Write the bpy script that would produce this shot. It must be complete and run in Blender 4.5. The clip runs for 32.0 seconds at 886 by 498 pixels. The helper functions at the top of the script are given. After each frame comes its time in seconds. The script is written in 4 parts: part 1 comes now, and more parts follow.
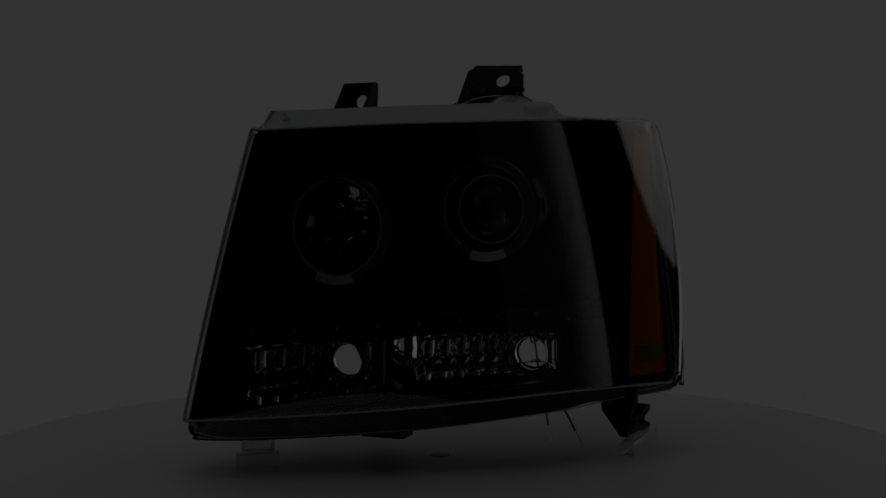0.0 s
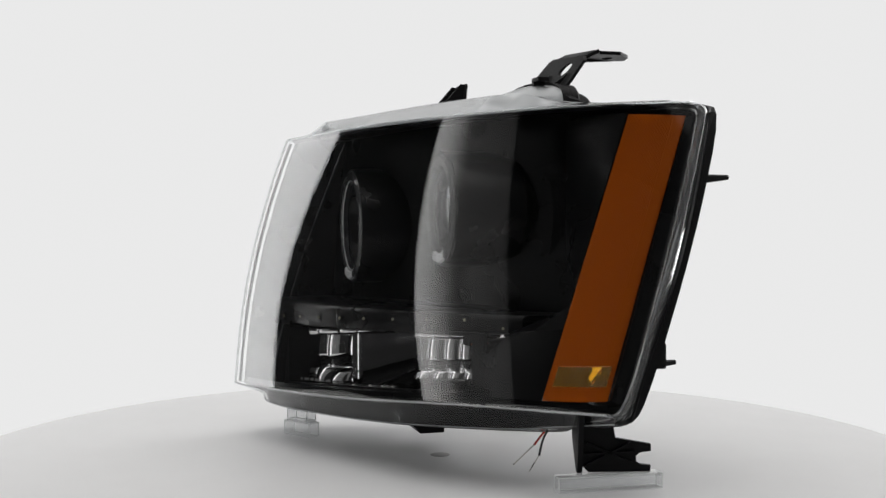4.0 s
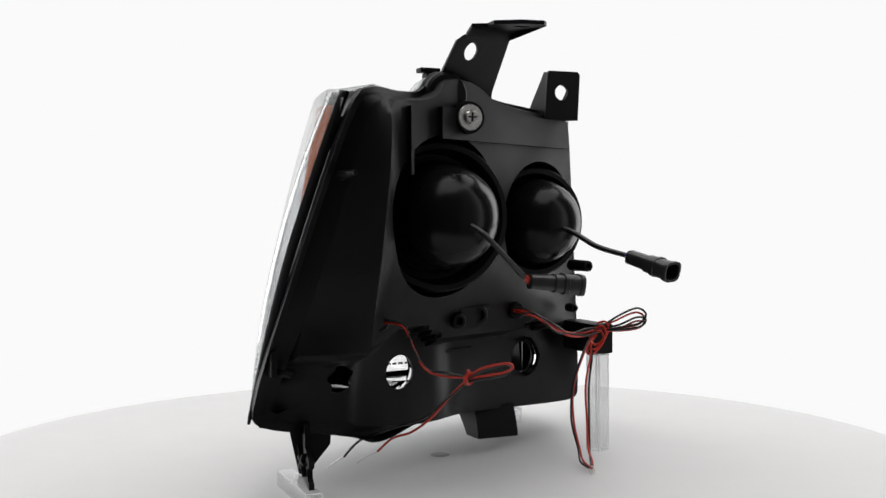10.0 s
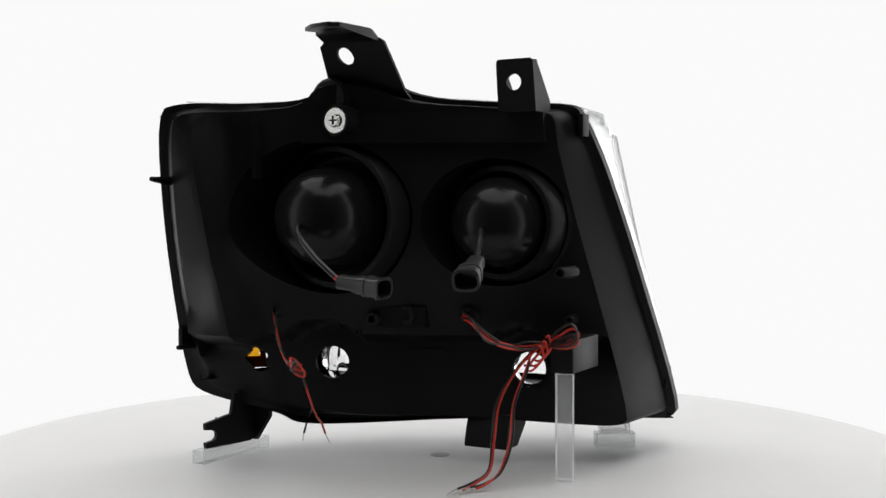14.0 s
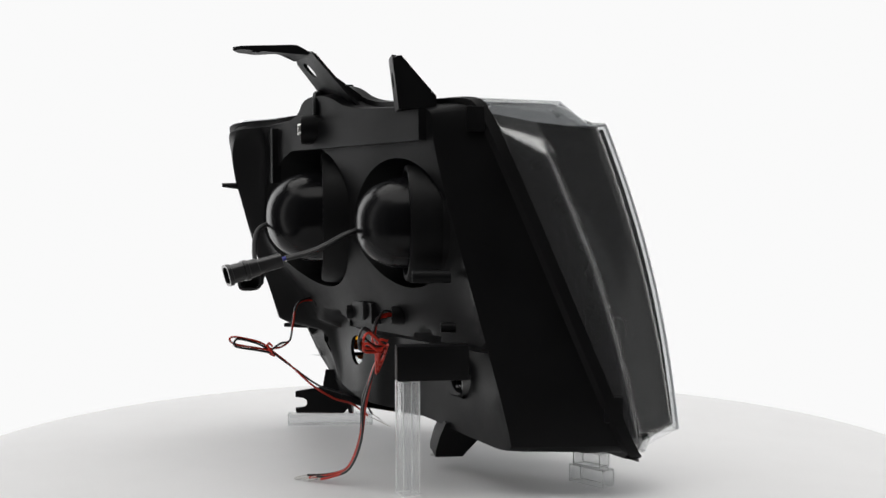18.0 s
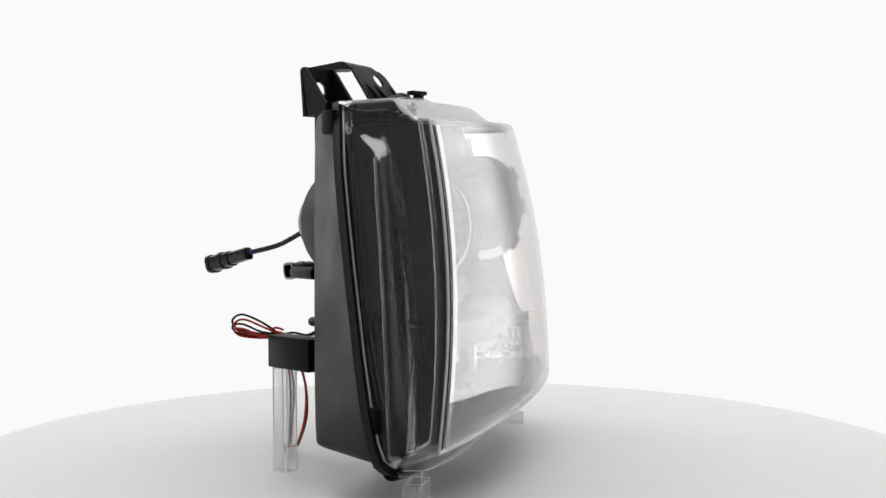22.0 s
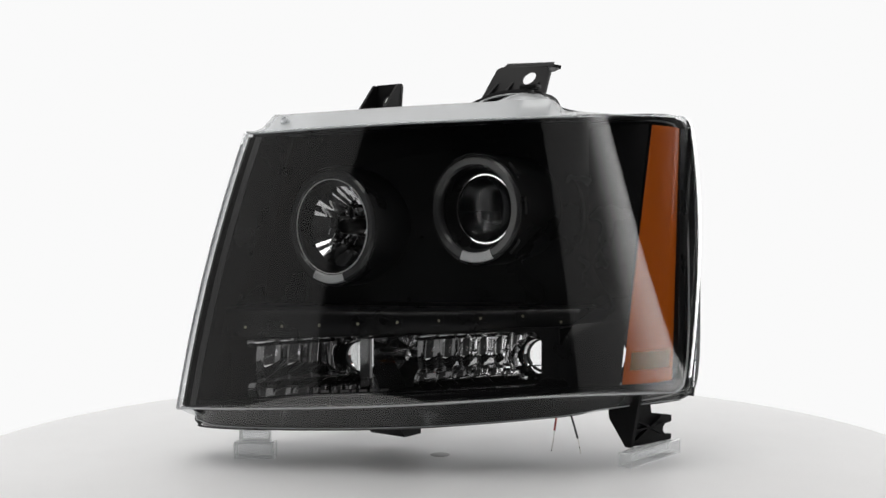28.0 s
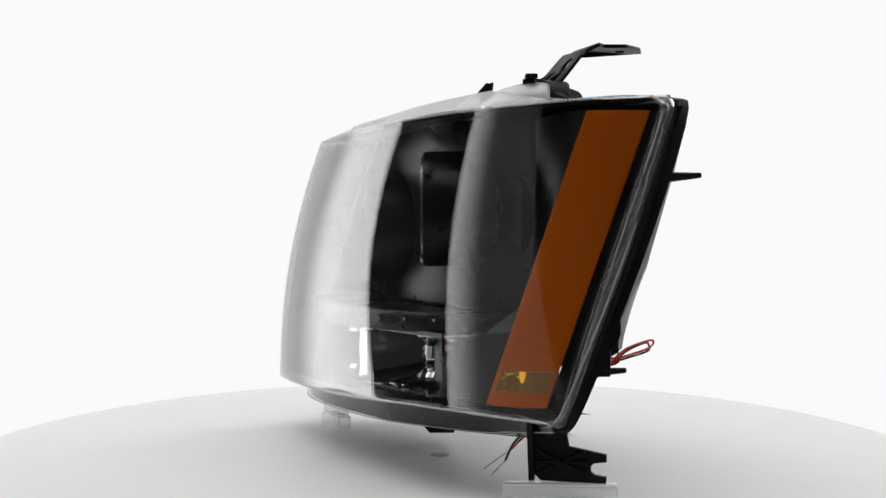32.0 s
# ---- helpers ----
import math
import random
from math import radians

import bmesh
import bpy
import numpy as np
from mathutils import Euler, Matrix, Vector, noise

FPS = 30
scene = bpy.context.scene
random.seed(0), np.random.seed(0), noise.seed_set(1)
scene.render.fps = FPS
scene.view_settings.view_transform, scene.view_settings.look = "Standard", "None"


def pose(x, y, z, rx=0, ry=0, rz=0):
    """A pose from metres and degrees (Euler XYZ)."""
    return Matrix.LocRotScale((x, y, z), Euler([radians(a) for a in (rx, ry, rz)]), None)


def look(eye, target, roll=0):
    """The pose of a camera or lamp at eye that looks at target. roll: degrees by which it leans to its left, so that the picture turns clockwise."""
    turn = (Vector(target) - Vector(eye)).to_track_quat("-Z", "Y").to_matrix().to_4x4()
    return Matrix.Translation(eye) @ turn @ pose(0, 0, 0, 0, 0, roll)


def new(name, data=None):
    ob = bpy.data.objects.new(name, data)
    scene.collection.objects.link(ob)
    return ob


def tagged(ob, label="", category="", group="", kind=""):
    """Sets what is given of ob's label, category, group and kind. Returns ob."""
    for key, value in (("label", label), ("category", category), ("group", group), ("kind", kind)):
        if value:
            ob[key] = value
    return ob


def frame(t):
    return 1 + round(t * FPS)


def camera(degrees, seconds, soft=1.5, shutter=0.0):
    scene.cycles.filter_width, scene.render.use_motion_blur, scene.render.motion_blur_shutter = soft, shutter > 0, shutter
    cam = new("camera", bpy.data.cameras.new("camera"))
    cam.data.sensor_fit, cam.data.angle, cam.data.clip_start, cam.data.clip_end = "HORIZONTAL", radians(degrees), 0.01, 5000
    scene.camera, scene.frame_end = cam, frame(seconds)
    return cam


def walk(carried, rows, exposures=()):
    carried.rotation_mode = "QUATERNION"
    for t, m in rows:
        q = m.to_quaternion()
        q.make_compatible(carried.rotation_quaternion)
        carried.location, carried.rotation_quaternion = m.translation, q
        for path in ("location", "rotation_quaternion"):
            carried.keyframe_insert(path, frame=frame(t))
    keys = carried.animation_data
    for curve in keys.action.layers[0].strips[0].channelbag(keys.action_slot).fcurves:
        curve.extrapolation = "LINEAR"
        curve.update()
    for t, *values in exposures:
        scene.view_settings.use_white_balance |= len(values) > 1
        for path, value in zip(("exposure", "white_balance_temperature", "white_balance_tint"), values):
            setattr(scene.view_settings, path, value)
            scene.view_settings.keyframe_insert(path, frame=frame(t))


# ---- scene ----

from mathutils.geometry import delaunay_2d_cdt

# ---- camera: it stands still one metre before the turntable's axis ----
EYE = Vector((0.0, -1.0, 0.2143))
PITCH, YAW, ROLL = radians(-1.942), radians(-0.180), -0.175
AHEAD = Vector((-math.sin(YAW) * math.cos(PITCH), math.cos(YAW) * math.cos(PITCH), math.sin(PITCH)))
cam = camera(42.19, 32.0, soft=1.5)
STILL = look(EYE, EYE + AHEAD, ROLL)
FADE = [(0.0, -4.86), (0.5, -3.88), (1.0, -3.03), (1.5, -2.4), (2.0, -1.85), (2.5, -1.36), (3.0, -0.93), (3.5, -0.55),
        (4.0, -0.22), (4.5, 0.0), (32.0, 0.0)]
walk(cam, [(0.0, STILL), (32.0, STILL)], FADE)

# ---- world and lights ----
world = bpy.data.worlds.new("dark_studio")
scene.world = world
world.use_nodes = True
world.node_tree.nodes["Background"].inputs["Color"].default_value = (0.9, 0.95, 1.0, 1)
world.node_tree.nodes["Background"].inputs["Strength"].default_value = 0.008


def softbox(name, eye, target, wide, high, power):
    data = bpy.data.lights.new(name, "AREA")
    data.shape, data.size, data.size_y, data.energy = "RECTANGLE", wide, high, power
    data.color = (1.0, 0.985, 0.965)
    ob = new(name, data)
    ob.matrix_world = look(eye, target)
    return ob


softbox("overhead_softbox", (0.0, -0.15, 1.9), (0, -0.15, 0.0), 2.6, 2.4, 44)


# ---- materials ----
def material(name, base, rough=0.5, metal=0.0, bump=0.0, size=400.0, vary=0.0, coat=0.0, spec=0.5):
    m = bpy.data.materials.new(name)
    m.use_nodes = True
    nt = m.node_tree
    b = nt.nodes["Principled BSDF"]
    b.inputs["Base Color"].default_value = (*base, 1)
    b.inputs["Roughness"].default_value = rough
    b.inputs["Metallic"].default_value = metal
    b.inputs["Coat Weight"].default_value = coat
    b.inputs["Specular IOR Level"].default_value = spec
    tc = nt.nodes.new("ShaderNodeTexCoord")
    if bump or vary:
        fine = nt.nodes.new("ShaderNodeTexNoise")
        fine.inputs["Scale"].default_value = size
        fine.inputs["Detail"].default_value = 5
        nt.links.new(tc.outputs["Object"], fine.inputs["Vector"])
    if bump:
        bp = nt.nodes.new("ShaderNodeBump")
        bp.inputs["Strength"].default_value = bump
        bp.inputs["Distance"].default_value = 0.0006
        nt.links.new(fine.outputs["Fac"], bp.inputs["Height"])
        nt.links.new(bp.outputs["Normal"], b.inputs["Normal"])
    if vary:
        broad = nt.nodes.new("ShaderNodeTexNoise")
        broad.inputs["Scale"].default_value = 22
        broad.inputs["Detail"].default_value = 6
        nt.links.new(tc.outputs["Object"], broad.inputs["Vector"])
        ramp = nt.nodes.new("ShaderNodeMapRange")
        ramp.inputs["From Min"].default_value, ramp.inputs["From Max"].default_value = 0.3, 0.7
        ramp.inputs["To Min"].default_value, ramp.inputs["To Max"].default_value = max(rough - vary, 0.02), min(rough + vary, 1)
        nt.links.new(broad.outputs["Fac"], ramp.inputs["Value"])
        nt.links.new(ramp.outputs["Result"], b.inputs["Roughness"])
        mix = nt.nodes.new("ShaderNodeMixRGB")
        mix.inputs["Color1"].default_value = (*[c * (1 - vary * 0.8) for c in base], 1)
        mix.inputs["Color2"].default_value = (*[min(c * (1 + vary * 0.8), 1) for c in base], 1)
        nt.links.new(fine.outputs["Fac"], mix.inputs["Fac"])
        nt.links.new(mix.outputs["Color"], b.inputs["Base Color"])
    return m


def clear(name, tint=(1, 1, 1), least=0.045, rough=0.0, haze=0.0):
    """A clear sheet: the more it is seen edge-on the more it mirrors; the rest passes straight through."""
    m = bpy.data.materials.new(name)
    m.use_nodes = True
    nt = m.node_tree
    nt.nodes.clear()
    out = nt.nodes.new("ShaderNodeOutputMaterial")
    lw = nt.nodes.new("ShaderNodeLayerWeight")
    lw.inputs["Blend"].default_value = 0.5
    power = nt.nodes.new("ShaderNodeMath")
    power.operation = "POWER"
    power.inputs[1].default_value = 5.0
    scale = nt.nodes.new("ShaderNodeMath")
    scale.operation = "MULTIPLY_ADD"
    scale.inputs[1].default_value, scale.inputs[2].default_value = 1 - least, least
    nt.links.new(lw.outputs["Facing"], power.inputs[0])
    nt.links.new(power.outputs[0], scale.inputs[0])
    tr = nt.nodes.new("ShaderNodeBsdfTransparent")
    tr.inputs["Color"].default_value = (*tint, 1)
    gl = nt.nodes.new("ShaderNodeBsdfGlossy")
    gl.inputs["Roughness"].default_value = rough
    mix_node = nt.nodes.new("ShaderNodeMixShader")
    nt.links.new(scale.outputs[0], mix_node.inputs["Fac"])
    first = tr
    if haze:
        df = nt.nodes.new("ShaderNodeBsdfDiffuse")
        df.inputs["Color"].default_value = (0.82 * tint[0], 0.83 * tint[1], 0.84 * tint[2], 1)
        first = nt.nodes.new("ShaderNodeMixShader")
        first.inputs["Fac"].default_value = haze
        nt.links.new(tr.outputs[0], first.inputs[1])
        nt.links.new(df.outputs[0], first.inputs[2])
    nt.links.new(first.outputs[0], mix_node.inputs[1])
    nt.links.new(gl.outputs[0], mix_node.inputs[2])
    nt.links.new(mix_node.outputs[0], out.inputs["Surface"])
    return m


def solid_glass(name, tint=(0.97, 0.985, 0.98), rough=0.0):
    m = bpy.data.materials.new(name)
    m.use_nodes = True
    b = m.node_tree.nodes["Principled BSDF"]
    b.inputs["Base Color"].default_value = (*tint, 1)
    b.inputs["Transmission Weight"].default_value = 1
    b.inputs["Roughness"].default_value = rough
    b.inputs["IOR"].default_value = 1.49
    return m


def glow(name, color, strength):
    m = bpy.data.materials.new(name)
    m.use_nodes = True
    nt = m.node_tree
    nt.nodes.clear()
    out = nt.nodes.new("ShaderNodeOutputMaterial")
    em = nt.nodes.new("ShaderNodeEmission")
    em.inputs["Color"].default_value = (*color, 1)
    em.inputs["Strength"].default_value = strength
    nt.links.new(em.outputs[0], out.inputs["Surface"])
    return m


BLACK = material("black_moulded_plastic", (0.0058, 0.0058, 0.0064), 0.46, bump=0.2, size=900, vary=0.1, spec=0.12)
RIBBED = material("ribbed_black_plastic", (0.006, 0.006, 0.0065), 0.16, vary=0.04, size=500, spec=1.0, coat=1.0)
GLOSS = material("black_gloss_floor", (0.004, 0.004, 0.0045), 0.20, vary=0.05, size=400, spec=0.10)
SATIN = material("black_satin_bezel", (0.0045, 0.0045, 0.005), 0.30, vary=0.06, size=500, spec=0.2)
RUBBER = material("black_glossy_rubber", (0.007, 0.007, 0.008), 0.2, bump=0.04, size=120, vary=0.05, spec=0.16)
SHELL = material("black_connector_plastic", (0.02, 0.02, 0.021), 0.33, bump=0.1, size=700, vary=0.08)
SLEEVE = material("black_cable_sleeve", (0.013, 0.013, 0.014), 0.35, bump=0.1, size=900, vary=0.05)
CHROME = material("vacuum_chrome", (0.86, 0.86, 0.87), 0.03, 1.0, vary=0.015, size=60)
CAN = material("dull_die_cast_metal", (0.16, 0.16, 0.165), 0.35, 1.0, vary=0.08, size=300)
STEEL = material("zinc_plated_steel", (0.62, 0.62, 0.6), 0.28, 1.0, bump=0.08, size=600, vary=0.1)
COVER = clear("clear_polycarbonate", (0.997, 0.998, 0.998), 0.075)
FROST = clear("hazy_polycarbonate", (0.97, 0.98, 0.985), 0.045, 0.05, haze=0.06)
# White haze in this clear plastic imitates light caught from overhead.
MILKY = clear("milky_polycarbonate", (0.97, 0.98, 0.985), 0.06, 0.12, haze=0.48)
SIDE = clear("clear_side_polycarbonate", (0.97, 0.975, 0.98), 0.13, 0.07, haze=0.03)
CAP = clear("hazy_cap_polycarbonate", (0.95, 0.96, 0.965), 0.06, 0.10, haze=0.42)
# White haze is mixed in to lighten the clear faces.
ACRYLIC = clear("clear_acrylic", (0.985, 0.99, 0.99), 0.07, 0.02, haze=0.24)
# Plain white that stands in for glints on clear edges.
GLINT = material("painted_edge_glint", (0.88, 0.89, 0.89), 0.25, vary=0.03, size=300)
CRYSTAL = solid_glass("projector_glass", (0.9, 0.92, 0.95))
HALO = material("milky_light_guide", (0.05, 0.051, 0.053), 0.22, coat=0.3, vary=0.05, size=300)
TAB = material("white_diffuser", (0.72, 0.73, 0.74), 0.3, vary=0.06, size=300)
CHIP = material("led_chip_resin", (0.30, 0.29, 0.22), 0.25, vary=0.08, size=900)
AMBER = material("amber_ribbed_plastic", (0.46, 0.095, 0.002), 0.34, 0.0, coat=0.0, vary=0.07, size=200, spec=0.12)
AMBERB = clear("amber_window", (1.0, 0.50, 0.02), 0.06, 0.05, haze=0.30)
RED = material("red_wire_insulation", (0.55, 0.03, 0.014), 0.38, bump=0.05, size=600, vary=0.06)
DARK = material("black_wire_insulation", (0.012, 0.012, 0.013), 0.35, bump=0.05, size=600, vary=0.06)
BLUE = material("blue_wire_insulation", (0.03, 0.035, 0.30), 0.4, bump=0.05, size=600, vary=0.06)
COPPER = material("tinned_copper_strand", (0.6, 0.58, 0.55), 0.3, 1.0, bump=0.2, size=2500, vary=0.1)
TABLE = material("white_turntable_laminate", (0.66, 0.66, 0.665), 0.5, bump=0.03, size=700, vary=0.05)
HOLE = material("grey_pivot_plug", (0.34, 0.34, 0.34), 0.5, bump=0.1, size=800, vary=0.1)
FAINT = material("faint_moulded_lettering", (0.07, 0.07, 0.072), 0.5, vary=0.08, size=900)
WALL = material("dark_studio_paint", (0.03, 0.03, 0.03), 0.8, bump=0.1, size=60, vary=0.1)
# Backdrop glows on its own; stronger glow at both sides stands for side lights.
BACKDROP_GLOW = glow("glowing_white_backdrop", (1.0, 1.0, 1.0), 0.955)
nt = BACKDROP_GLOW.node_tree
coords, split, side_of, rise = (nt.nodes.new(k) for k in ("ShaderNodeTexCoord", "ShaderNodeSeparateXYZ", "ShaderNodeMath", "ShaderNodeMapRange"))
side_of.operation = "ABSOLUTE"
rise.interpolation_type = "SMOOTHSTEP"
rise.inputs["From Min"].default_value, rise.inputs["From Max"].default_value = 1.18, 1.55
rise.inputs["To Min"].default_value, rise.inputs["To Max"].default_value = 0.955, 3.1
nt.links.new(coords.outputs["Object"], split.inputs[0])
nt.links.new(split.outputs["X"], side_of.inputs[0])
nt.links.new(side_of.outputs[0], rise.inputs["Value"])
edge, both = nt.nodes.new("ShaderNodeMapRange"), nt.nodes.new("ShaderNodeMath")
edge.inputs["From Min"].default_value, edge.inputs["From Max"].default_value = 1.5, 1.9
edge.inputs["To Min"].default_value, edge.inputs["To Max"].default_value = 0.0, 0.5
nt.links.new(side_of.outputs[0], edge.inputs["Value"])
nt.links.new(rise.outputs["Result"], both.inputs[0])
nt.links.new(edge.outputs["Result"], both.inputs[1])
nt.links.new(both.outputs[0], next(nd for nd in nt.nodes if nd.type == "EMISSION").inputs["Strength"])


# ---- shapes ----
def finish(name, bm, mat, parent=None, label="", smooth=40):
    bmesh.ops.recalc_face_normals(bm, faces=bm.faces)
    data = bpy.data.meshes.new(name)
    bm.to_mesh(data)
    bm.free()
    data.materials.append(mat)
    if smooth:
        for p in data.polygons:
            p.use_smooth = True
        data.set_sharp_from_angle(angle=radians(smooth))
    ob = new(name, data)
    if parent:
        ob.parent = parent
    if label:
        tagged(ob, label)
    return ob


def part(name, bm, mat, parent, label="", smooth=40):
    return finish(name, bm, mat, parent, label, smooth)


def grid(bm, rows, closed=False):
    """Faces between rows of points; closed: each row is a ring."""
    vs = [[bm.verts.new(p) for p in row] for row in rows]
    n = len(rows[0])
    for a, b in zip(vs, vs[1:]):
        for i in range(n if closed else n - 1):
            j = (i + 1) % n
            bm.faces.new((a[i], a[j], b[j], b[i]))
    return vs


def lathe(bm, profile, centre, axis=(0, -1, 0), n=48, squash=1.0):
    """Turns (radius, along) pairs round an axis through centre."""
    q = Vector((0, 0, 1)).rotation_difference(Vector(axis))
    rows = []
    for r, a in profile:
        rows.append([Vector(centre) + q @ Vector((r * math.cos(k * 2 * math.pi / n), squash * r * math.sin(k * 2 * math.pi / n), a))
                     for k in range(n)])
    vs = grid(bm, rows, True)
    for ring, (r, a) in ((vs[0], profile[0]), (vs[-1], profile[-1])):
        if r < 0.0025:
            bm.faces.new(ring)
    return vs


def block(bm, lo, hi, m=None, bevel=0.0):
    x0, y0, z0 = lo
    x1, y1, z1 = hi
    vs = [bm.verts.new(p) for p in ((x0, y0, z0), (x1, y0, z0), (x1, y1, z0), (x0, y1, z0),
                                    (x0, y0, z1), (x1, y0, z1), (x1, y1, z1), (x0, y1, z1))]
    fs = [bm.faces.new([vs[i] for i in f]) for f in ((0, 3, 2, 1), (4, 5, 6, 7), (0, 1, 5, 4), (1, 2, 6, 5), (2, 3, 7, 6), (3, 0, 4, 7))]
    if m:
        for v in vs:
            v.co = m @ v.co
    if bevel:
        es = list({e for f in fs for e in f.edges})
        bmesh.ops.bevel(bm, geom=es, offset=bevel, segments=2, profile=0.6, affect="EDGES")


def glide(points, per=8, closed=False):
    """A smooth curve through the points."""
    P = [Vector(p) for p in points]
    n = len(P)
    out = []
    for i in range(n if closed else n - 1):
        a, b, c, d = ((P[(i - 1) % n], P[i], P[(i + 1) % n], P[(i + 2) % n]) if closed else
                      (P[max(i - 1, 0)], P[i], P[i + 1], P[min(i + 2, n - 1)]))
        for k in range(per):
            t = k / per
            out.append(0.5 * ((2 * b) + (c - a) * t + (2 * a - 5 * b + 4 * c - d) * t * t + (3 * b - a - 3 * c + d) * t ** 3))
    if not closed:
        out.append(P[-1])
    return out


def soften(points, times=2):
    """Cuts the corners of a ring."""
    P = [Vector(p) for p in points]
    for _ in range(times):
        Q = []
        for a, b in zip(P, P[1:] + P[:1]):
            Q += [a * 0.78 + b * 0.22, a * 0.22 + b * 0.78]
        P = Q
    return P


def tube(bm, points, r, n=8, per=8, taper=1.0):
    line = glide(points, per)
    rows = []
    up = Vector((0.13, 0.2, 0.97))
    for i, p in enumerate(line):
        d = (line[min(i + 1, len(line) - 1)] - line[max(i - 1, 0)]).normalized()
        s = d.cross(up)
        s = s.normalized() if s.length > 0.05 else d.orthogonal().normalized()
        up = s.cross(d).normalized()
        rr = r * (1 + (taper - 1) * i / (len(line) - 1))
        rows.append([p + (s * math.cos(k * 2 * math.pi / n) + up * math.sin(k * 2 * math.pi / n)) * rr for k in range(n)])
    vs = grid(bm, rows, True)
    bm.faces.new(vs[0])
    bm.faces.new(vs[-1])


def circle(cx, cy, r, n=28, a=0.0, sy=1.0):
    return [(cx + r * math.cos(a + k * 2 * math.pi / n), cy + sy * r * math.sin(a + k * 2 * math.pi / n)) for k in range(n)]


def inside(p, ring):
    x, y = p
    odd = False
    for (x0, y0), (x1, y1) in zip(ring, ring[1:] + ring[:1]):
        if (y0 > y) != (y1 > y) and x < (x1 - x0) * (y - y0) / (y1 - y0) + x0:
            odd = not odd
    return odd


def sheet(bm, outline, holes, place, thick, step=0.0):
    """A plate with holes: outline and holes in the plane, place(u, v, w) lays them into space; w runs from 0 to thick."""
    pts, edges = [], []
    for ring in (outline, *holes):
        k = len(pts)
        pts += [Vector(p) for p in ring]
        edges += [(k + i, k + (i + 1) % len(ring)) for i in range(len(ring))]
    rim = len(pts)
    if step:
        us, ws = [p[0] for p in outline], [p[1] for p in outline]
        u = min(us) + step * 0.5
        while u < max(us):
            w = min(ws) + step * 0.5
            while w < max(ws):
                p = (u, w)
                if inside(p, outline) and not any(inside(p, h) for h in holes):
                    if min((Vector(p) - q).length for q in pts[:rim]) > step * 0.45:
                        pts.append(Vector(p))
                w += step
            u += step
    V, _, F, _, _, _ = delaunay_2d_cdt(pts, edges, [], 0, 1e-7)
    keep = []
    for f in F:
        c = sum((V[i] for i in f), Vector((0, 0))) / len(f)
        if inside((c.x, c.y), outline) and not any(inside((c.x, c.y), h) for h in holes):
            keep.append(f)
    near = [bm.verts.new(place(p.x, p.y, 0.0)) for p in V]
    far = [bm.verts.new(place(p.x, p.y, thick)) for p in V]
    count = {}
    for f in keep:
        bm.faces.new([near[i] for i in f])
        bm.faces.new([far[i] for i in reversed(f)])
        for a, b in zip(f, f[1:] + f[:1]):
            count[(a, b)] = 1
    for a, b in list(count):
        if (b, a) not in count:
            bm.faces.new((near[a], far[a], far[b], near[b]))
    loose = [v for v in bm.verts if not v.link_faces]
    for v in loose:
        bm.verts.remove(v)


def mix(a, b, t):
    return a + (b - a) * t


def ease(t):
    t = min(max(t, 0.0), 1.0)
    return t * t * (3 - 2 * t)


def along(points, t):
    """The place at the share t (0 to 1) of a curve made by glide()."""
    k = t * (len(points) - 1)
    i = min(int(k), len(points) - 2)
    return points[i].lerp(points[i + 1], k - i)


# ---- the studio ----
bm = bmesh.new()
R = 2.0
arc = [radians(a) for a in range(23, 158, 2)]
rows = []
for z in (-0.9, -0.5, 0.0, 0.5, 1.0, 1.5, 1.9):
    rows.append([(R * math.cos(a), R * math.sin(a), z) for a in arc])
grid(bm, rows)
backdrop = finish("backdrop", bm, BACKDROP_GLOW)
tagged(backdrop, "curved white studio backdrop that glows by itself, brighter at both sides", "backdrop", kind="structure")

bm = bmesh.new()
block(bm, (-3.0, -3.2, -0.95), (3.0, 2.4, -0.9))
tagged(finish("floor", bm, WALL, smooth=0), "dark studio floor below the turntable", "floor", kind="structure")
bm = bmesh.new()
block(bm, (-3.0, -3.2, 2.2), (3.0, 2.4, 2.25))
tagged(finish("ceiling", bm, WALL, smooth=0), "dark studio ceiling", "ceiling", kind="structure")
for name, lo, hi in (("wall_south", (-3.0, -3.25, -0.9), (3.0, -3.2, 2.2)), ("wall_north", (-3.0, 2.4, -0.9), (3.0, 2.45, 2.2)),
                     ("wall_east", (3.0, -3.2, -0.9), (3.05, 2.4, 2.2)), ("wall_west", (-3.05, -3.2, -0.9), (-3.0, 2.4, 2.2))):
    bm = bmesh.new()
    block(bm, lo, hi)
    tagged(finish(name, bm, WALL, smooth=0), "dark painted studio wall", "wall", kind="structure")


